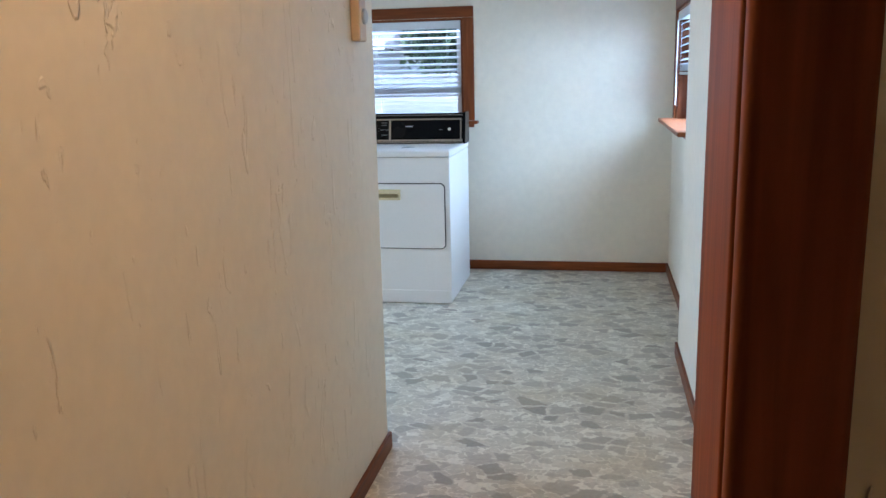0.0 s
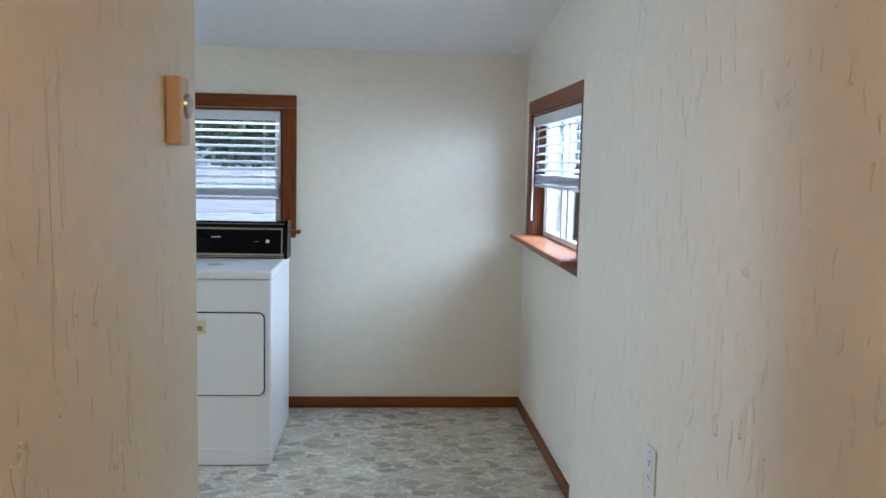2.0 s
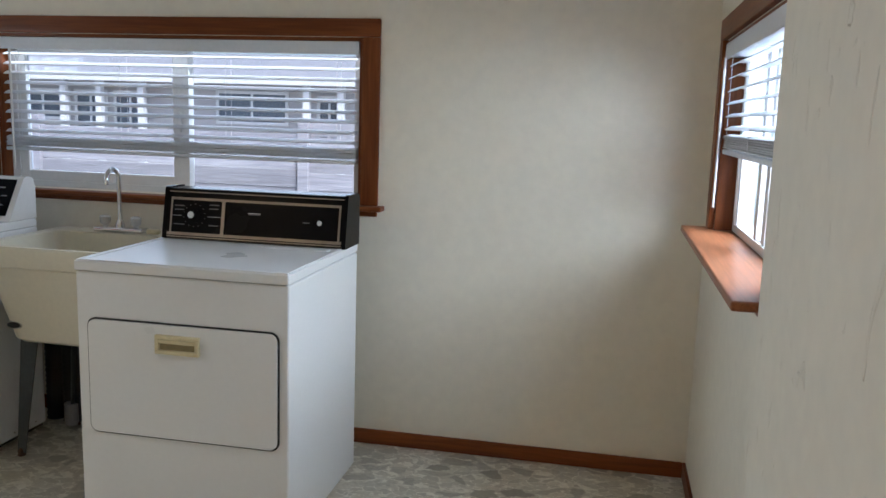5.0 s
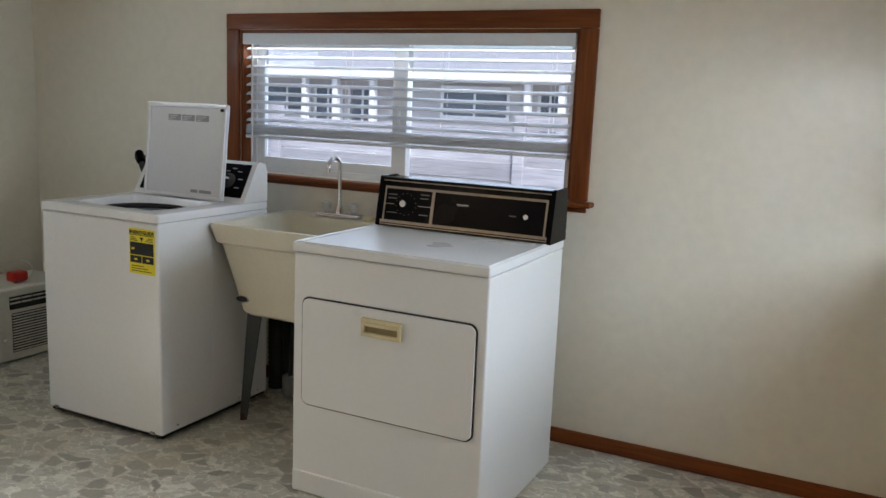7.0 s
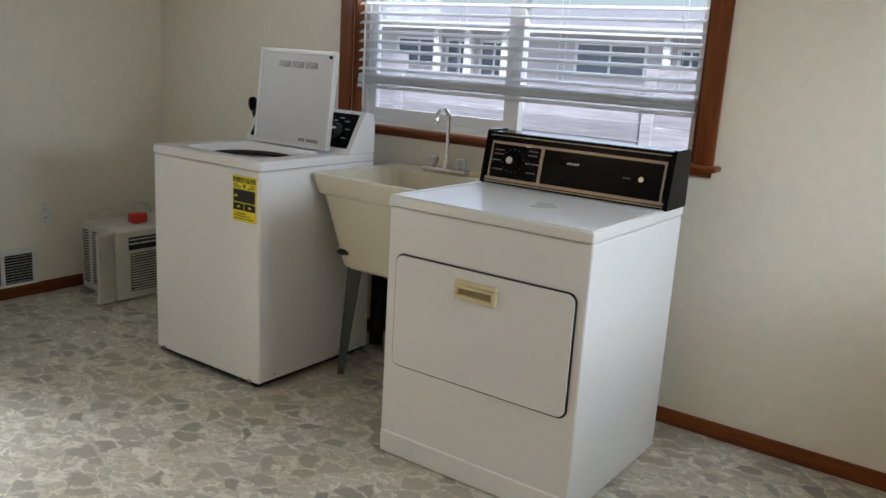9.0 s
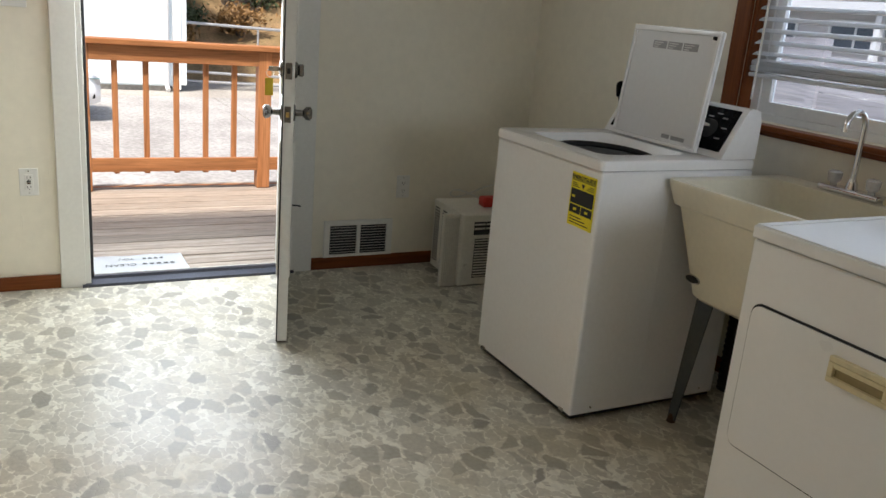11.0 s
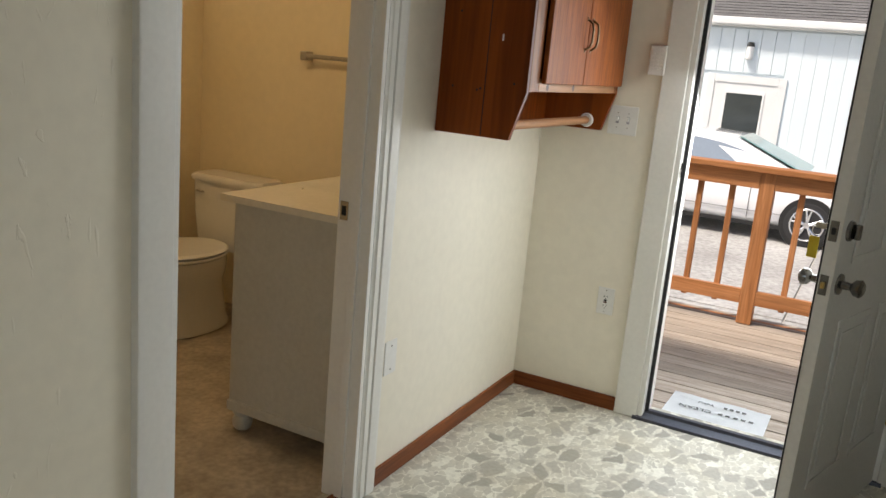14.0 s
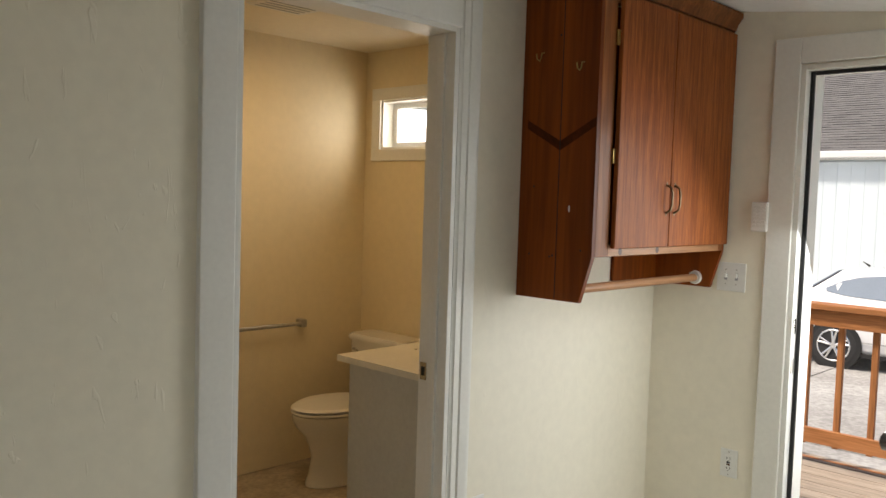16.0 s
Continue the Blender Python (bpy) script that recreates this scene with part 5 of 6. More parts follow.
part("lid", loft(bmesh.new(), [oval(0.246, 0.183, 0.421, 0.43, 0, 32, 0.05), oval(0.254, 0.190, 0.428, 0.43, 0, 32, 0.05), oval(0.235, 0.172, 0.440, 0.43, 0, 32, 0.05)]), CER, to)
part("tank", loft(bmesh.new(), [rounded(0.17, 0.40, 0.03, 0.37, 0.06, 0), rounded(0.19, 0.44, 0.035, 0.55, 0.06, 0), rounded(0.195, 0.455, 0.035, 0.725, 0.06, 0)]), CER, to)
part("tank_lid", loft(bmesh.new(), [rounded(0.215, 0.475, 0.04, 0.727, 0.062, 0), rounded(0.220, 0.480, 0.04, 0.748, 0.062, 0), rounded(0.200, 0.460, 0.05, 0.762, 0.062, 0)]), CER, to)
part("flush_lever", tube(bmesh.new(), [(0.158, -0.17, 0.675), (0.176, -0.17, 0.675), (0.182, -0.12, 0.672)], 0.006, 8), NICKEL, to)


def towel_bar(m, length, label):
    t = thing("towel_bar", m, label, "towel bar")
    for x in (0, length):
        part("post", B(x - 0.020, x + 0.020, -0.060, 0, -0.022, 0.022, bevel=0.006), NICKEL, t)
    part("bar", tube(bmesh.new(), [(0, -0.046, 0), (length, -0.046, 0)], 0.0110, 12), NICKEL, t)


towel_bar(pose(-2.97, BATH_S, 0.822, 0, 0, 180), 0.62, "brushed metal bar low on the bathroom wall")
towel_bar(pose(WEST, 1.712, 1.413, 0, 0, 90), 0.60, "brushed metal towel bar on the bathroom wall")
wb = thing("window_3", pose(0, 0, 0), "small high bathroom window with white frame", "window")
wb["kind"] = "structure"
for q in ((BW0 - 0.075, BW1 + 0.075, BWT, BWT + 0.07), (BW0 - 0.075, BW1 + 0.075, BWB - 0.07, BWB)):
    part("casing", B(WEST, WEST + 0.016, *q, bevel=0.003), BWHITE, wb)
for q in ((BW0 - 0.075, BW0), (BW1, BW1 + 0.075)):
    part("casing", B(WEST, WEST + 0.015, q[0], q[1], BWB, BWT, bevel=0.003), BWHITE, wb)
for q in ((BW0, BW0 + 0.012, BWB, BWT), (BW1 - 0.012, BW1, BWB, BWT), (BW0 + 0.012, BW1 - 0.012, BWB, BWB + 0.012), (BW0 + 0.012, BW1 - 0.012, BWT - 0.012, BWT)):
    part("liner", B(WEST - 0.13, WEST, q[0], q[1], q[2], q[3], bevel=0.001), BWHITE, wb)
for q in ((BW0 + 0.012, BW0 + 0.05, BWB + 0.012, BWT - 0.012), (BW1 - 0.05, BW1 - 0.012, BWB + 0.012, BWT - 0.012), (BW0 + 0.05, BW1 - 0.05, BWB + 0.012, BWB + 0.045), (BW0 + 0.05, BW1 - 0.05, BWT - 0.045, BWT - 0.012)):
    part("sash", B(WEST - 0.12, WEST - 0.08, *q, bevel=0.002), VINYL_WHITE, wb)
pb = part("pane", B(WEST - 0.102, WEST - 0.098, BW0 + 0.05, BW1 - 0.05, BWB + 0.045, BWT - 0.045), FROSTED, wb, "frosted glass pane")
pb.visible_shadow = False
fan = thing("ceiling_fan_vent", pose(-2.95, 1.75, 2.43), "white square bathroom exhaust fan and light cover", "ceiling vent")
part("cover", loft(bmesh.new(), [rounded(0.34, 0.30, 0.02, 0.0), rounded(0.34, 0.30, 0.02, -0.012), rounded(0.29, 0.25, 0.03, -0.028)]), BWHITE, fan)
for k in range(6):
    part("slot", B(-0.12, 0.12, -0.10 + k * 0.04, -0.092 + k * 0.04, -0.0295, -0.0275), GREY_PRINT, fan)

# ---- outdoors: ground, deck, rail ----
CONCRETE = mat("old_concrete", (0.44, 0.42, 0.38), 0.85, vary=0.2, size=0.8, grain=14, stain=(0.28, 0.26, 0.23), bump=0.3)
DECKW = wood("weathered_deck", (0.52, 0.44, 0.365), (0.39, 0.32, 0.26), rough=0.75, axis=1, scale=3.0, coat=0.0, random_piece=0.22)
REDWOOD = wood("orange_stained_rail", (0.47, 0.205, 0.088), (0.41, 0.170, 0.068), rough=0.55, axis=1, coat=0.0, random_piece=0.08)
REDWOOD_Z = wood("orange_stained_post", (0.47, 0.205, 0.088), (0.41, 0.170, 0.068), rough=0.55, axis=2, coat=0.0, random_piece=0.08)
setting("ground", B(-400, 400, -400, 400, GROUND - 1.0, GROUND), CONCRETE, "pale worn concrete yard", "ground")
slab = thing("driveway", pose(0, 0, 0), "pale worn concrete driveway slabs", "driveway")
slab["kind"] = "structure"
DRIVE = mat("driveway_concrete", (0.46, 0.455, 0.44), 0.8, vary=0.24, size=1.1, grain=18, stain=(0.30, 0.29, 0.275), bump=0.3, random_piece=0.06)
for i in range(4):
    for j in range(5):
        part("slab", B(-16.6 + i * 2.55, -14.07 + i * 2.55, -5.2 + j * 3.0, -2.22 + j * 3.0, GROUND - 0.05, GROUND + 0.012 + 0.004 * ((i * 7 + j * 3) % 3), bevel=0.006), DRIVE, slab)
dk = thing("deck", pose(0, 0, 0), "weathered grey brown wooden deck outside the back door", "deck")
dk["kind"] = "structure"
x = -4.262
k = 0
while x > -6.20:
    n0 = 1.2 + random.uniform(-0.3, 0.3)
    part("plank", B(x - 0.132, x, n0, 7.2 + random.uniform(-0.2, 0.2), DECK - 0.036, DECK + random.uniform(-0.002, 0.002), bevel=0.004), DECKW, dk)
    x -= 0.1465
part("joist", B(-6.16, -4.30, 1.3, 1.34, DECK - 0.18, DECK - 0.038), REDWOOD, dk)
part("fascia", B(-6.24, -6.20, 1.1, 7.2, DECK - 0.20, DECK + 0.001, bevel=0.003), REDWOOD, dk)
for y in (1.4, 4.0, 6.8):
    part("pier", B(-6.19, -6.10, y, y + 0.09, GROUND, DECK - 0.038), REDWOOD_Z, dk)
rail = thing("deck_railing", pose(0, 0, 0), "orange stained wooden deck railing with square balusters", "railing")
RX = -6.12
posts = (1.326, 2.535, 3.744, 4.953, 6.162)
for y in posts:
    part("post", B(RX - 0.046, RX + 0.046, y - 0.046, y + 0.046, DECK + 0.001, 0.944, bevel=0.004), REDWOOD_Z, rail)
part("cap_rail", B(RX - 0.075, RX + 0.075, 1.15, 6.9, 0.9445, 0.982, bevel=0.005), REDWOOD, rail)
for a, b in zip(posts, posts[1:]):
    part("top_rail", B(RX + 0.006, RX + 0.044, a + 0.047, b - 0.047, 0.842, 0.9435, bevel=0.003), REDWOOD, rail)
    part("bottom_rail", B(RX + 0.006, RX + 0.044, a + 0.047, b - 0.047, 0.098, 0.190, bevel=0.003), REDWOOD, rail)
    for j in range(5):
        y = a + 0.2075 + 0.1985 * j
        part("baluster", B(RX - 0.030, RX + 0.005, y - 0.018, y + 0.018, 0.078, 0.935, bevel=0.003), REDWOOD_Z, rail)
pp = thing("paper_sign", pose(-4.275, 3.655, DECK + 0.003), "white paper sign with hand lettering lying on the deck", "sign")
PAPER = mat("white_paper", (0.84, 0.85, 0.85), 0.6, vary=0.02)
sh = bmesh.new()
nx, ny = 6, 14
grid = [[sh.verts.new((-0.300 * i / nx, 0.45 * j / ny, 0.002 + 0.004 * (math.sin(j * 0.9 + i) * 0.5 + 0.5) * (i / nx))) for j in range(ny + 1)] for i in range(nx + 1)]
for i in range(nx):
    for j in range(ny):
        sh.faces.new((grid[i][j], grid[i + 1][j], grid[i + 1][j + 1], grid[i][j + 1]))
bmesh.ops.solidify(sh, geom=sh.faces[:], thickness=0.0006)
part("sheet", sh, PAPER, pp)
INK = mat("grey_ink", (0.10, 0.11, 0.10), 0.7, bump=0.0)
words("CLEAN", 0.048, pose(-0.135, 0.130, 0.0072, 0, 0, -90), INK, pp)
words("YOU", 0.036, pose(-0.225, 0.165, 0.0076, 0, 0, -90), INK, pp)
for j in range(5):
    part("print_bar", B(-0.146, -0.126, 0.235 + j * 0.034, 0.255 + j * 0.034, 0.0066, 0.0072), INK, pp)
for j in range(4):
    part("print_bar", B(-0.236, -0.214, 0.245 + j * 0.028, 0.262 + j * 0.028, 0.0070, 0.0076), INK, pp)

# ---- parked car ----
CARW = mat("white_car_paint", (0.82, 0.83, 0.84), 0.15, vary=0.01, bump=0.0, coat=1.0)
# pale blue grey base colour carries the sky mirrored in the car's windows
CARG = mat("sky_toned_car_glass", (0.22, 0.27, 0.33), 0.05, vary=0.05, bump=0.0)
CARS = mat("car_windscreen_glass", (0.16, 0.30, 0.30), 0.05, vary=0.05, bump=0.0)
TYRE = mat("tyre_rubber", (0.025, 0.025, 0.026), 0.8, vary=0.1)
ALLOY = mat("alloy_rim", (0.70, 0.71, 0.72), 0.25, metal=0.85, vary=0.05, bump=0.0)
car = thing("car", pose(-14.10, 2.25, GROUND + 0.015, 0, 0, 90), "white parked hatchback car with alloy wheels", "car")


def section(x, hw, z0, zw, zt, crown):
    """Half outline of the body at x, mirrored: sill, side, shoulder, top."""
    side = [(0.86 * hw, z0), (0.97 * hw, z0 + 0.10), (hw, zw * 0.72), (0.985 * hw, zw), (0.90 * hw, zt - 0.02), (0.60 * hw, zt + crown * 0.6), (0.25 * hw, zt + crown)]
    return [(x, y, z) for y, z in side] + [(x, -y, z) for y, z in side[::-1]]


part("body", loft(bmesh.new(), [section(-2.28, 0.70, 0.34, 0.62, 0.86, 0.01), section(-2.20, 0.82, 0.26, 0.70, 0.98, 0.02), section(-1.9, 0.88, 0.22, 0.78, 1.00, 0.02), section(-1.2, 0.90, 0.20, 0.82, 0.96, 0.02), section(0.0, 0.905, 0.20, 0.80, 0.95, 0.02), section(0.8, 0.905, 0.20, 0.79, 0.95, 0.03), section(1.2, 0.90, 0.21, 0.77, 0.97, 0.04), section(1.7, 0.875, 0.22, 0.70, 0.86, 0.05), section(2.08, 0.80, 0.24, 0.60, 0.74, 0.05), section(2.24, 0.66, 0.28, 0.52, 0.64, 0.03)]), CARW, car)


def cabin(x, hw0, hw1, z0, z1):
    return [(x, hw0, z0), (x, hw1, z1 - 0.03), (x, hw1 - 0.14, z1), (x, -hw1 + 0.14, z1), (x, -hw1, z1 - 0.03), (x, -hw0, z0)]


CABINS = ((-2.10, 0.74, 0.70, 0.94, 0.99), (-1.55, 0.80, 0.62, 0.94, 1.40), (-0.7, 0.82, 0.63, 0.94, 1.475), (0.15, 0.82, 0.63, 0.94, 1.43), (1.15, 0.80, 0.74, 0.94, 0.99))
part("roof", loft(bmesh.new(), [cabin(*c) for c in CABINS]), CARW, car, "white roof and pillars")


def cabin_side(x, z):
    """Half width of the cabin at a height, between its ribs."""
    for c, e in zip(CABINS, CABINS[1:]):
        if c[0] <= x <= e[0]:
            f = (x - c[0]) / (e[0] - c[0])
            h0, h1, z0, z1 = [p + (q - p) * f for p, q in zip(c[1:], e[1:])]
            return h0 + (h1 - h0) * (z - z0) / (z1 - 0.03 - z0)
    return 0.8


part("windscreen", loft(bmesh.new(), [[(0.19, 0.60, 1.418), (0.19, -0.60, 1.418), (1.17, -0.74, 1.0), (1.17, 0.74, 1.0)], [(0.20, 0.60, 1.430), (0.20, -0.60, 1.430), (1.18, -0.74, 1.012), (1.18, 0.74, 1.012)]]), CARS, car, "greenish windscreen")
part("rear_window", loft(bmesh.new(), [[(-1.60, 0.54, 1.372), (-1.60, -0.54, 1.372), (-2.04, -0.62, 1.045), (-2.04, 0.62, 1.045)], [(-1.61, 0.54, 1.384), (-1.61, -0.54, 1.384), (-2.05, -0.62, 1.057), (-2.05, 0.62, 1.057)]]), CARG, car)
FRONT_GLASS = ((-0.545, 1.005), (0.0, 1.01), (0.86, 1.025), (0.62, 1.12), (0.30, 1.23), (0.0, 1.305), (-0.3, 1.345), (-0.545, 1.36))
REAR_GLASS = ((-0.605, 1.005), (-0.605, 1.36), (-0.95, 1.352), (-1.25, 1.315), (-1.50, 1.24), (-1.72, 1.12), (-1.70, 1.07), (-1.45, 1.035))
for s in (1, -1):
    for outline in (FRONT_GLASS, REAR_GLASS):
        part("side_window", loft(bmesh.new(), [[(x, s * (cabin_side(x, z) + d), z) for x, z in outline] for d in (-0.01, 0.008)]), CARG, car, "side window with sky reflection in its colour")
    part("pillar", tube(bmesh.new(), [(-0.575, s * (cabin_side(-0.575, z) + 0.002), z) for z in (1.0, 1.18, 1.365)], 0.026, 8), DARK, car)
    part("mirror", loft(bmesh.new(), [[(p[0] + 0.86, s * 0.93 + p[1], 0.99 + p[2]) for p in oval(0.07 * f, 0.07 * f, h, 0, 0, 12)] for f, h in ((0.5, -0.05), (1, -0.02), (1, 0.04), (0.5, 0.07))]), CARW, car)
    part("sill_trim", B(-1.35, 1.05, s * 0.88 - 0.012, s * 0.88 + 0.012, 0.19, 0.25, bevel=0.004), DARK, car)
    part("door_crease", B(-1.6, 0.95, s * 0.901 - 0.004, s * 0.901 + 0.004, 0.40, 0.412), GREY_PRINT, car)
    for xx in (-0.58, 0.50):
        part("door_gap", B(xx - 0.004, xx + 0.004, s * 0.902 - 0.004, s * 0.902 + 0.004, 0.30, 0.93), DARK, car)
    part("headlight", loft(bmesh.new(), [[(2.06 + 0.10 * k - p[0] * 0.9, s * (0.72 - 0.04 * k) + p[1], 0.64 + p[2] * 0.9 - 0.02 * k) for p in oval(0.17, 0.06, 0, 0, 0, 16)] for k in (0, 0.6)]), CARS, car, "clear headlight")
    part("fog_lamp", B(2.06, 2.16, s * 0.66 - 0.09, s * 0.66 + 0.09, 0.34, 0.42, bevel=0.02), DARK, car)
    for xx in (1.32, -1.50):
        part("wheel_arch", tube(bmesh.new(), [(xx, s * 0.80, 0.325), (xx, s * 0.906, 0.325)], 0.375, 32), DARK, car)
        wh = part("wheel", tube(bmesh.new(), [(xx, s * 0.72, 0.318), (xx, s * 0.74, 0.318), (xx, s * 0.90, 0.318), (xx, s * 0.918, 0.318)], [0.29, 0.318, 0.318, 0.285], 36), TYRE, car, "black tyre")
        part("rim", tube(bmesh.new(), [(xx + 0.222 * math.cos(a), s * 0.915, 0.318 + 0.222 * math.sin(a)) for a in [2 * math.pi * k / 32 for k in range(33)]], 0.016, 8, False), ALLOY, wh, "silver alloy rim")
        part("hub", tube(bmesh.new(), [(xx, s * 0.90, 0.318), (xx, s * 0.930, 0.318)], [0.06, 0.045], 16), ALLOY, wh)
        part("rim_dish", tube(bmesh.new(), [(xx, s * 0.917, 0.318), (xx, s * 0.9175, 0.318)], 0.215, 28), GREY_PRINT, wh)
        for k in range(5):
            for dd in (-0.16, 0.16):
                a = 2 * math.pi * k / 5 + 0.3
                part("spoke", tube(bmesh.new(), [(xx + 0.04 * math.cos(a), s * 0.925, 0.318 + 0.04 * math.sin(a)), (xx + 0.215 * math.cos(a + dd), s * 0.922, 0.318 + 0.215 * math.sin(a + dd))], [0.020, 0.014], 6), ALLOY, wh)
part("antenna", tube(bmesh.new(), [(-1.35, 0, 1.44), (-1.45, 0, 1.50)], [0.02, 0.006], 6), DARK, car)
part("grille", B(2.16, 2.245, -0.42, 0.42, 0.42, 0.50, bevel=0.01), DARK, car)

# ---- neighbour's building across the drive ----
SIDEW = mat("pale_blue_siding", (0.74, 0.83, 0.87), 0.6, vary=0.03, size=1.5, bump=0.1, random_piece=0.04)
ROOFM = mat("grey_shingle", (0.17, 0.165, 0.165), 0.9, vary=0.25, size=3, grain=40, random_piece=0.0)
OUTWHITE = mat("outdoor_white_paint", (0.80, 0.81, 0.80), 0.5, vary=0.05)
nb = thing("neighbour_building", pose(0, 0.2, -0.12), "pale blue board-sided building with a grey shingle roof", "building")
BX = -17.5
part("wall", B(BX - 5.0, BX - 0.03, -10, 6.13, -0.50, 2.66), SIDEW, nb)
y = -10.0
bd = mesh_of("board", B(-0.03, 0, 0.0015, 0.2485, -0.47, 2.60, bevel=0.0015), SIDEW)
while y < 6.1:
    if not (0.80 < y + 0.12 < 2.35):
        o = new("board", bd)
        o.parent = nb
        o.matrix_basis = pose(BX, y, 0)
    else:
        part("board", B(BX - 0.03, BX, y + 0.004, y + 0.246, 1.80, 2.60, bevel=0.003), SIDEW, nb)
    y += 0.25
part("foundation", B(BX - 4.9, BX - 0.08, -9.9, 6.05, GROUND, -0.47), CONCRETE, nb)
part("corner_board", B(BX - 0.04, BX + 0.022, 5.98, 6.14, -0.56, 2.62, bevel=0.003), OUTWHITE, nb)
part("down_pipe", tube(bmesh.new(), [(BX + 0.07, 5.86, 2.5), (BX + 0.07, 5.86, -0.48), (BX + 0.20, 5.86, -0.56)], 0.045, 10), OUTWHITE, nb)
part("gutter", B(BX + 0.08, BX + 0.20, -10.4, 6.4, 2.66, 2.80, bevel=0.02), OUTWHITE, nb)
part("soffit", B(BX, BX + 0.085, -10.4, 6.4, 2.63, 2.66), OUTWHITE, nb)
rise, run = 2.3, 5.0
ridge_x = BX - 4.6
part("roof", prism(bmesh.new(), [(BX + 0.12, 2.80), (ridge_x, 2.80 + rise), (ridge_x - 4.9, 2.80), (ridge_x - 4.9, 2.74), (BX + 0.12, 2.74)], "y", -10.5, 6.5), ROOFM, nb)
shg = bmesh.new()
slope = Vector((ridge_x - BX - 0.12, 0, rise))
L = slope.length
slope.normalize()
nrm = Vector((-slope.z, 0, slope.x)) * -1
rows_n = int(L / 0.14)
for r in range(rows_n):
    yy = -10.5 + (0.15 if r % 2 else 0)
    while yy < 6.4:
        wd = 0.30 * random.uniform(0.85, 1.1)
        th0 = random.uniform(0.010, 0.020)
        p = Vector((BX + 0.14, 0, 2.80)) + slope * (r * 0.14)
        q = p + slope * 0.16
        a0, a1 = p + nrm * th0, q + nrm * 0.002
        vs = [shg.verts.new((v.x, yc, v.z)) for v in (p, a0, a1) for yc in (yy, yy + wd - 0.006)]
        for f in ((0, 1, 3, 2), (2, 3, 5, 4)):
            shg.faces.new([vs[i] for i in f])
        yy += wd
tagged(part("shingles", shg, ROOFM, nb, "grey asphalt shingles", False), kind="stuff")
ndr = part("door", B(BX - 0.02, BX + 0.02, 1.02, 2.18, -0.46, 1.60, bevel=0.004), OUTWHITE, nb, "white door with a glazed upper half")
for q in ((0.88, 1.02, -0.46, 1.74), (2.18, 2.32, -0.46, 1.74), (1.02, 2.18, 1.60, 1.74)):
    part("casing", B(BX - 0.02, BX + 0.035, *q, bevel=0.003), OUTWHITE, ndr)
part("pane", B(BX + 0.021, BX + 0.026, 1.27, 1.93, 0.66, 1.40), mat("dark_door_glass", (0.06, 0.07, 0.07), 0.06, bump=0.0), ndr, "dark reflecting pane")
for q in ((1.23, 1.27, 0.62, 1.44), (1.93, 1.97, 0.62, 1.44), (1.27, 1.93, 1.40, 1.44), (1.27, 1.93, 0.62, 0.66)):
    part("bead", B(BX + 0.021, BX + 0.034, *q, bevel=0.003), OUTWHITE, ndr)
part("knob", tube(bmesh.new(), [(BX + 0.02, 2.08, 0.52), (BX + 0.07, 2.08, 0.52)], [0.03, 0.03], 12), BRASS, ndr)
wl = part("wall_lamp", tube(bmesh.new(), [(BX + 0.06, 1.58, 2.28), (BX + 0.06, 1.58, 2.36)], [0.075, 0.055], 16), DARK, nb, "dark capped wall lamp")
part("shade", tube(bmesh.new(), [(BX + 0.06, 1.58, 2.04), (BX + 0.06, 1.58, 2.07), (BX + 0.06, 1.58, 2.28)], [0.05, 0.07, 0.07], 16), OUTWHITE, wl, "milky glass shade")

# ---- gate, bank, shrubs ----
TUBE = mat("galvanised_tube", (0.55, 0.56, 0.57), 0.45, metal=0.7, vary=0.15)
gt = thing("tube_gate", pose(0, 0, 0), "galvanised tubular farm gate across the drive", "gate")
GX = -18.0
for z in (0.62, 0.20, -0.14, -0.36, -0.55):
    part("rail", tube(bmesh.new(), [(GX, 6.34, z), (GX, 11.5, z - 0.12)], 0.030, 8), TUBE, gt)
part("end_loop", tube(bmesh.new(), [(GX, 6.40, 0.62), (GX, 6.30, 0.56), (GX, 6.27, 0.4), (GX, 6.27, -0.3), (GX, 6.32, -0.5), (GX, 6.40, -0.55)], 0.032, 8), TUBE, gt)
for y in (8.0, 9.8):
    part("brace", tube(bmesh.new(), [(GX, y, 0.58), (GX, y, -0.6)], 0.022, 8), TUBE, gt)
DRY = mat("dry_grass_bank", (0.34, 0.22, 0.11), 0.95, vary=0.3, size=2, grain=20, stain=(0.20, 0.14, 0.06), bump=0.6)
bk = bmesh.new()
gg = [[bk.verts.new((-19.5 - i * 1.0, 2 + j * 1.0, GROUND + max(0, min(3.2, (i * 0.30))) + (noise.noise((i * 0.7, j * 0.7, 0)) * 0.25 if i else -0.1))) for j in range(30)] for i in range(18)]
for i in range(17):
    for j in range(29):
        bk.faces.new((gg[i][j], gg[i + 1][j], gg[i + 1][j + 1], gg[i][j + 1]))
tagged(part("earth_bank", bk, DRY), "dry brown grassy bank behind the gate", "bank", "", "structure")


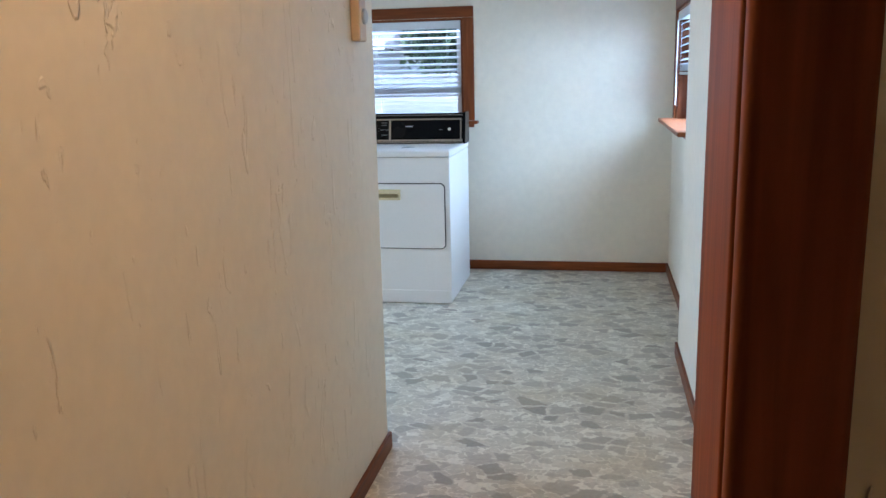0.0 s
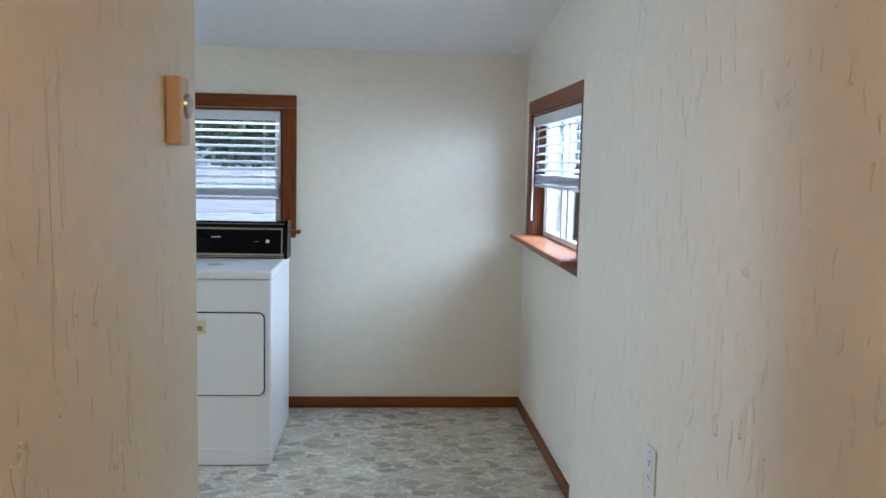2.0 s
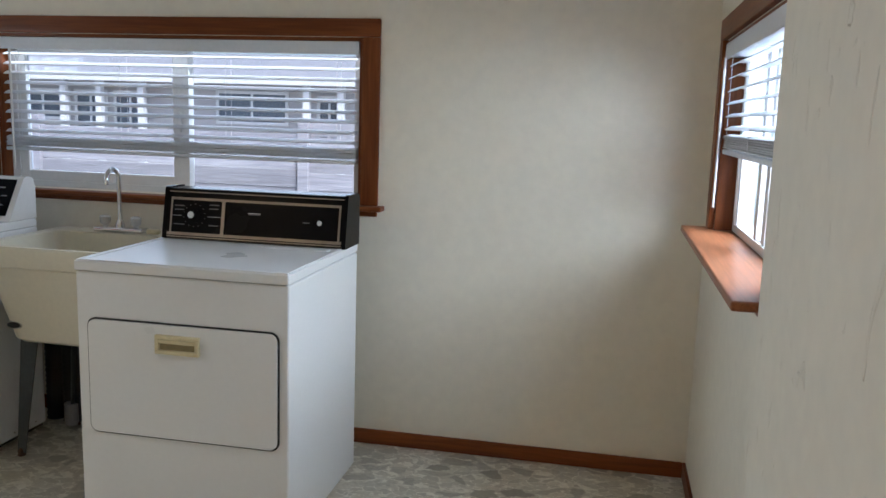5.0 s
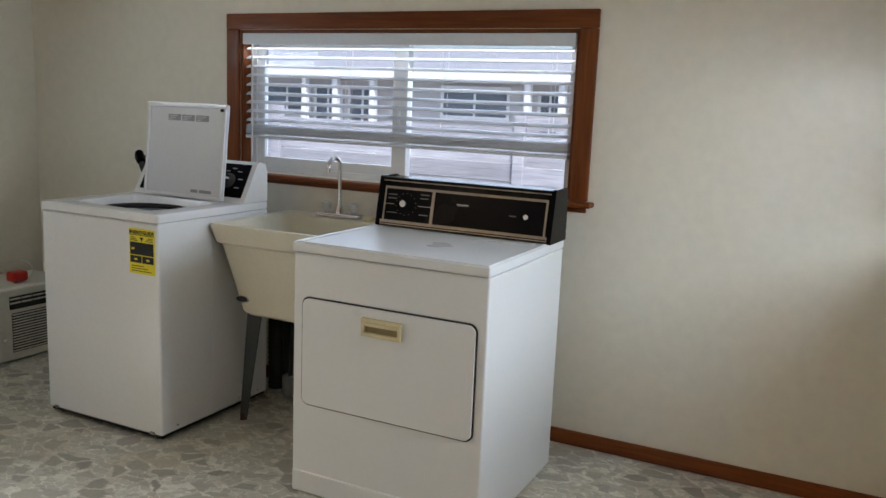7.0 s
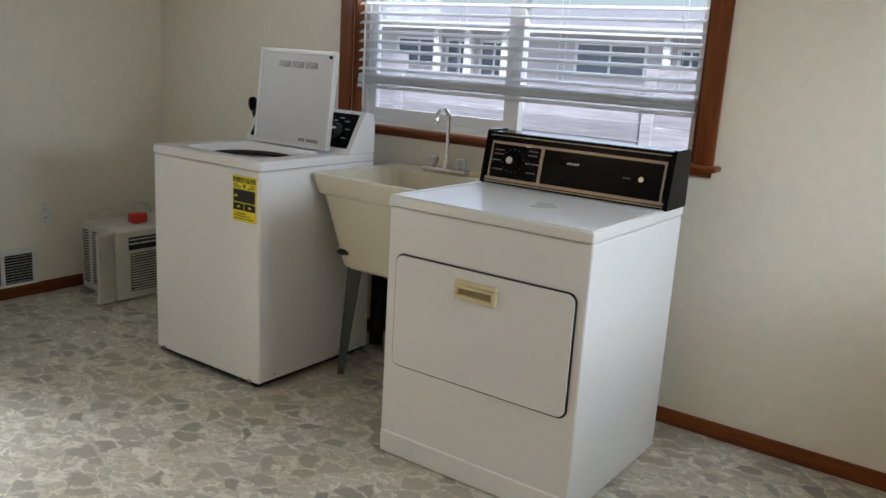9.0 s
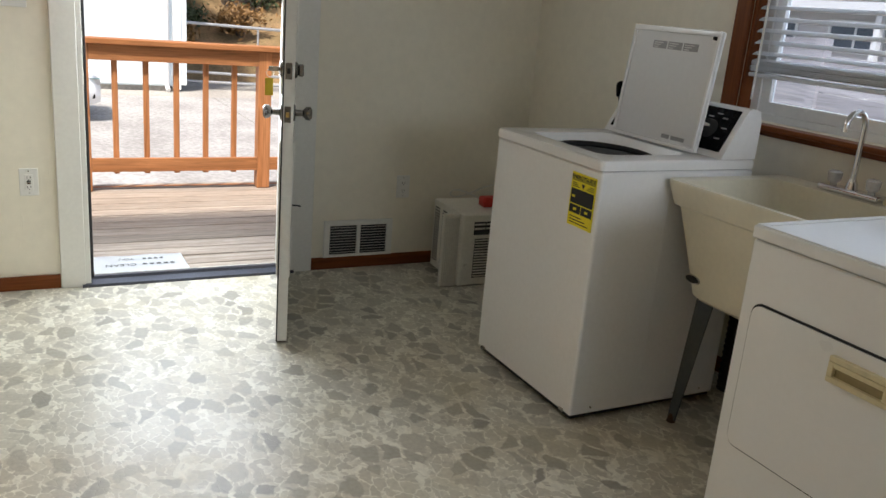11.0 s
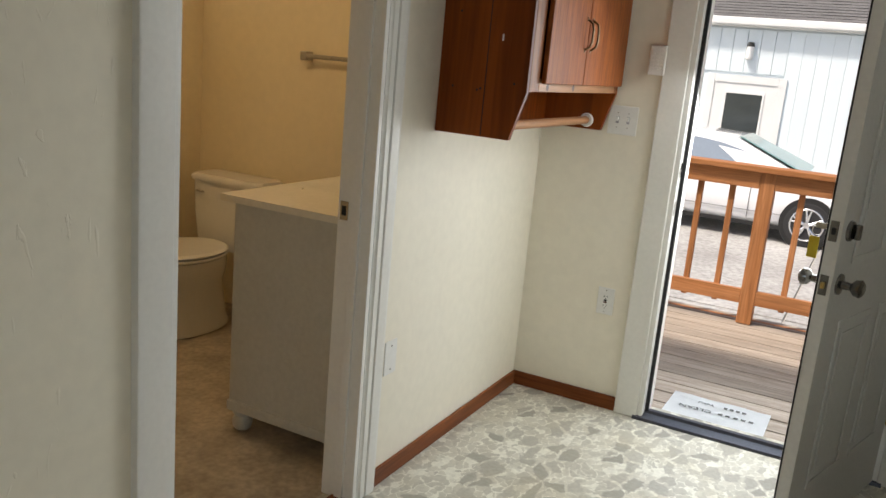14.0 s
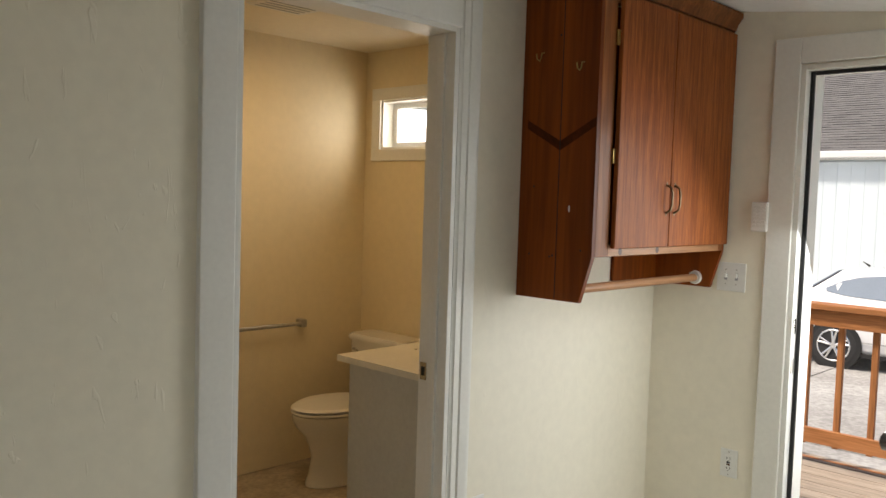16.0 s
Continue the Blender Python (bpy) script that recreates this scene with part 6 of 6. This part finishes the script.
def leaves(bm, centre, size, count, leaf, squash=0.8, seed=1):
    rnd = random.Random(seed)
    lobes = [Vector((rnd.uniform(-1, 1), rnd.uniform(-1, 1), rnd.uniform(-0.6, 1) * squash)) * size * 0.55 for _ in range(9)]
    for _ in range(count):
        c = Vector(centre) + rnd.choice(lobes) + Vector((rnd.gauss(0, 1), rnd.gauss(0, 1), rnd.gauss(0, 1) * squash)) * size * 0.24
        a, b = Vector((rnd.gauss(0, 1), rnd.gauss(0, 1), rnd.gauss(0, 1))).normalized(), Vector((rnd.gauss(0, 1), rnd.gauss(0, 1), rnd.gauss(0, 1))).normalized()
        n = a.cross(b).normalized()
        b = n.cross(a)
        s = leaf * rnd.uniform(0.6, 1.3)
        vs = [bm.verts.new(c + p) for p in (-a * s, b * s * 0.45 + n * s * 0.12, a * s, -b * s * 0.45 + n * s * 0.12)]
        bm.faces.new(vs)
    return bm


def leaf_mat(name, color):
    m = mat(name, color, 0.55, vary=0.25, size=4, bump=0.0, stain=tuple(c * 0.45 for c in color))
    return m


GREEN, OLIVE, TAN = leaf_mat("dark_leaves", (0.045, 0.085, 0.03)), leaf_mat("olive_leaves", (0.12, 0.17, 0.07)), leaf_mat("dry_leaves", (0.42, 0.24, 0.09))
BARK = mat("grey_bark", (0.16, 0.13, 0.11), 0.9, vary=0.3, size=6, bump=0.5, stretch=(1, 1, 0.2))


def shrub(name, at, size, count, leaf, material, label, seed):
    t = thing(name, pose(*at), label, "shrub")
    part("crown", leaves(bmesh.new(), (0, 0, size * 0.6), size, count, leaf, 0.75, seed), material, t, "", False)
    for k in range(4):
        a = k * 1.6 + seed
        part("stem", tube(bmesh.new(), [(0, 0, -0.1), (0.2 * size * math.cos(a), 0.2 * size * math.sin(a), size * 0.4), (0.45 * size * math.cos(a), 0.45 * size * math.sin(a), size * 0.8)], [0.04, 0.025, 0.01], 6), BARK, t)


for k, (y, x, s, m_, nm) in enumerate(((5.5, -26, 2.2, GREEN, "g"), (8.0, -26.5, 1.9, GREEN, "g"), (10.6, -26, 2.3, GREEN, "g"), (13.0, -25.5, 2.2, GREEN, "g"), (9.6, -24.5, 0.9, OLIVE, "o"), (7.3, -23, 0.7, OLIVE, "o"), (8.7, -22.5, 0.75, TAN, "t"), (10.6, -22.5, 0.85, TAN, "t"), (12.2, -23.5, 1.0, TAN, "t"), (6.9, -21.5, 0.6, TAN, "t"))):
    z = GROUND + (-19.5 - x) * 0.30 - 0.1
    shrub("shrub", (x, y, z), s, 2400 if m_ is GREEN else 900, 0.11 if m_ is GREEN else 0.08, m_, {"g": "dark green leafy shrub on the bank", "o": "olive green low shrub on the bank", "t": "dry orange brown brush on the bank"}[nm], k + 3)


def tree(at, height, trunk, crown, label, material, seed, count=5000):
    rnd = random.Random(seed)
    t = thing("tree", pose(*at), label, "tree")
    part("trunk", tube(bmesh.new(), [(0, 0, -0.3), (0.05, 0, height * 0.2), (0.02, 0.08, height * 0.5), (0.1, 0.1, height * 0.8)], [trunk * 1.2, trunk, trunk * 0.75, trunk * 0.3], 12), BARK, t)
    for k in range(6):
        a = k * 1.05 + seed
        z = height * (0.4 + 0.07 * k)
        part("limb", tube(bmesh.new(), [(0.03, 0.05, z), (crown * 0.35 * math.cos(a), crown * 0.35 * math.sin(a), z + crown * 0.25), (crown * 0.7 * math.cos(a), crown * 0.7 * math.sin(a), z + crown * 0.45)], [trunk * 0.4, trunk * 0.22, trunk * 0.06], 8), BARK, t)
    part("crown", leaves(bmesh.new(), (0, 0, height * 0.72), crown, count, 0.16, 0.9, seed), material, t, "", False)


tree((-25.0, 9.2, 0.7), 7.5, 0.42, 3.0, "tall tree with a thick grey trunk on the bank", GREEN, 5)
tree((-3.5, 22, GROUND), 4.4, 0.16, 1.7, "leafy green tree behind the fence", OLIVE, 9, 3500)
tree((9.5, 9.0, GROUND), 5.5, 0.18, 2.3, "leafy green tree beside the house", OLIVE, 11, 4000)

# ---- north: fence and neighbour's house ----
FENCEW = wood("weathered_fence", (0.60, 0.59, 0.61), (0.50, 0.485, 0.51), rough=0.85, axis=0, scale=0.8, coat=0.0, random_piece=0.16)
fn = thing("fence", pose(0, 0, 0), "weathered grey horizontal board fence", "fence")
FY = 8.9
xs = [-9.5 + 2.4 * k + (0.02 if k else 0) for k in range(6)]
for x in xs:
    part("post", B(x - 0.045, x + 0.045, FY - 0.045, FY + 0.045, GROUND, 1.36, bevel=0.004), FENCEW, fn)
for a, b in zip(xs, xs[1:]):
    z = GROUND + 0.08
    while z < 1.24:
        h = random.uniform(0.125, 0.145)
        o = part("board", B(a + 0.046, b - 0.046, FY - 0.012 + random.uniform(-0.006, 0.006), FY + 0.012, z, z + h, bevel=0.002), FENCEW, fn)
        o.matrix_basis = pose(0, 0, 0, 0, random.uniform(-0.08, 0.08), 0)
        z += h + random.uniform(0.004, 0.016)
hs2 = thing("house", pose(0, 0, 0), "pale beige single-storey house with dark windows", "house")
HY = 20.0
BEIGE = mat("pale_beige_siding", (0.52, 0.51, 0.50), 0.7, vary=0.05, size=0.8)
DKGL = mat("dark_window_glass", (0.13, 0.16, 0.19), 0.10, bump=0.0)
part("wall", B(-18, -5.2, HY, HY + 5, GROUND, 2.16), BEIGE, hs2)
part("roof", prism(bmesh.new(), [(HY - 0.5, 2.10), (HY + 2.9, 2.85), (HY + 5.5, 2.12), (HY + 5.5, 2.02), (HY - 0.5, 2.02)], "x", -18.5, -4.9), mat("pale_roof", (0.30, 0.30, 0.31), 0.8, vary=0.15), hs2)
part("fascia", B(-18.5, -4.9, HY - 0.56, HY - 0.5, 1.98, 2.16, bevel=0.004), OUTWHITE, hs2)
for x0, x1, z0, z1 in ((-8.52, -6.95, 1.18, 1.78), (-6.15, -5.72, 0.6, 1.72), (-11.05, -10.35, 0.6, 1.72), (-12.05, -11.35, 0.95, 1.72), (-13.6, -12.3, 1.15, 1.72), (-15.9, -14.6, 1.15, 1.72)):
    wi = part("window", B(x0, x1, HY - 0.02, HY - 0.001, z0, z1), DKGL, hs2, "dark reflecting window")
    for q in ((x0 - 0.07, x0, z0 - 0.07, z1 + 0.07), (x1, x1 + 0.07, z0 - 0.07, z1 + 0.07), (x0, x1, z1, z1 + 0.07), (x0, x1, z0 - 0.07, z0), ((x0 + x1) / 2 - 0.025, (x0 + x1) / 2 + 0.025, z0, z1)):
        part("frame", B(q[0], q[1], HY - 0.05, HY - 0.021, q[2], q[3], bevel=0.003), OUTWHITE, wi)
for x in (-6.32, -5.55, -11.24, -12.14, -10.2):
    part("porch_post", B(x - 0.07, x + 0.07, HY - 0.45, HY - 0.31, GROUND, 2.02, bevel=0.005), OUTWHITE, hs2)

# ---- east: pale neighbouring wall ----
SHEDW = mat("pale_shed_paint", (0.47, 0.52, 0.54), 0.6, vary=0.08, size=2)
eh = thing("shed", pose(0, 0, 0), "white boarded shed beyond the small window", "shed")
part("wall", B(5.0, 8.0, 7.5, 16, GROUND, 2.3), SHEDW, eh)
for k in range(20):
    part("board", B(4.978, 5.0, 7.5 + k * 0.42, 7.5 + k * 0.42 + 0.41, GROUND, 2.3, bevel=0.003), SHEDW, eh)
part("roof", prism(bmesh.new(), [(4.7, 2.3), (6.5, 3.1), (8.3, 2.3), (8.3, 2.22), (4.7, 2.22)], "y", 7.2, 16.3), ROOFM, eh)
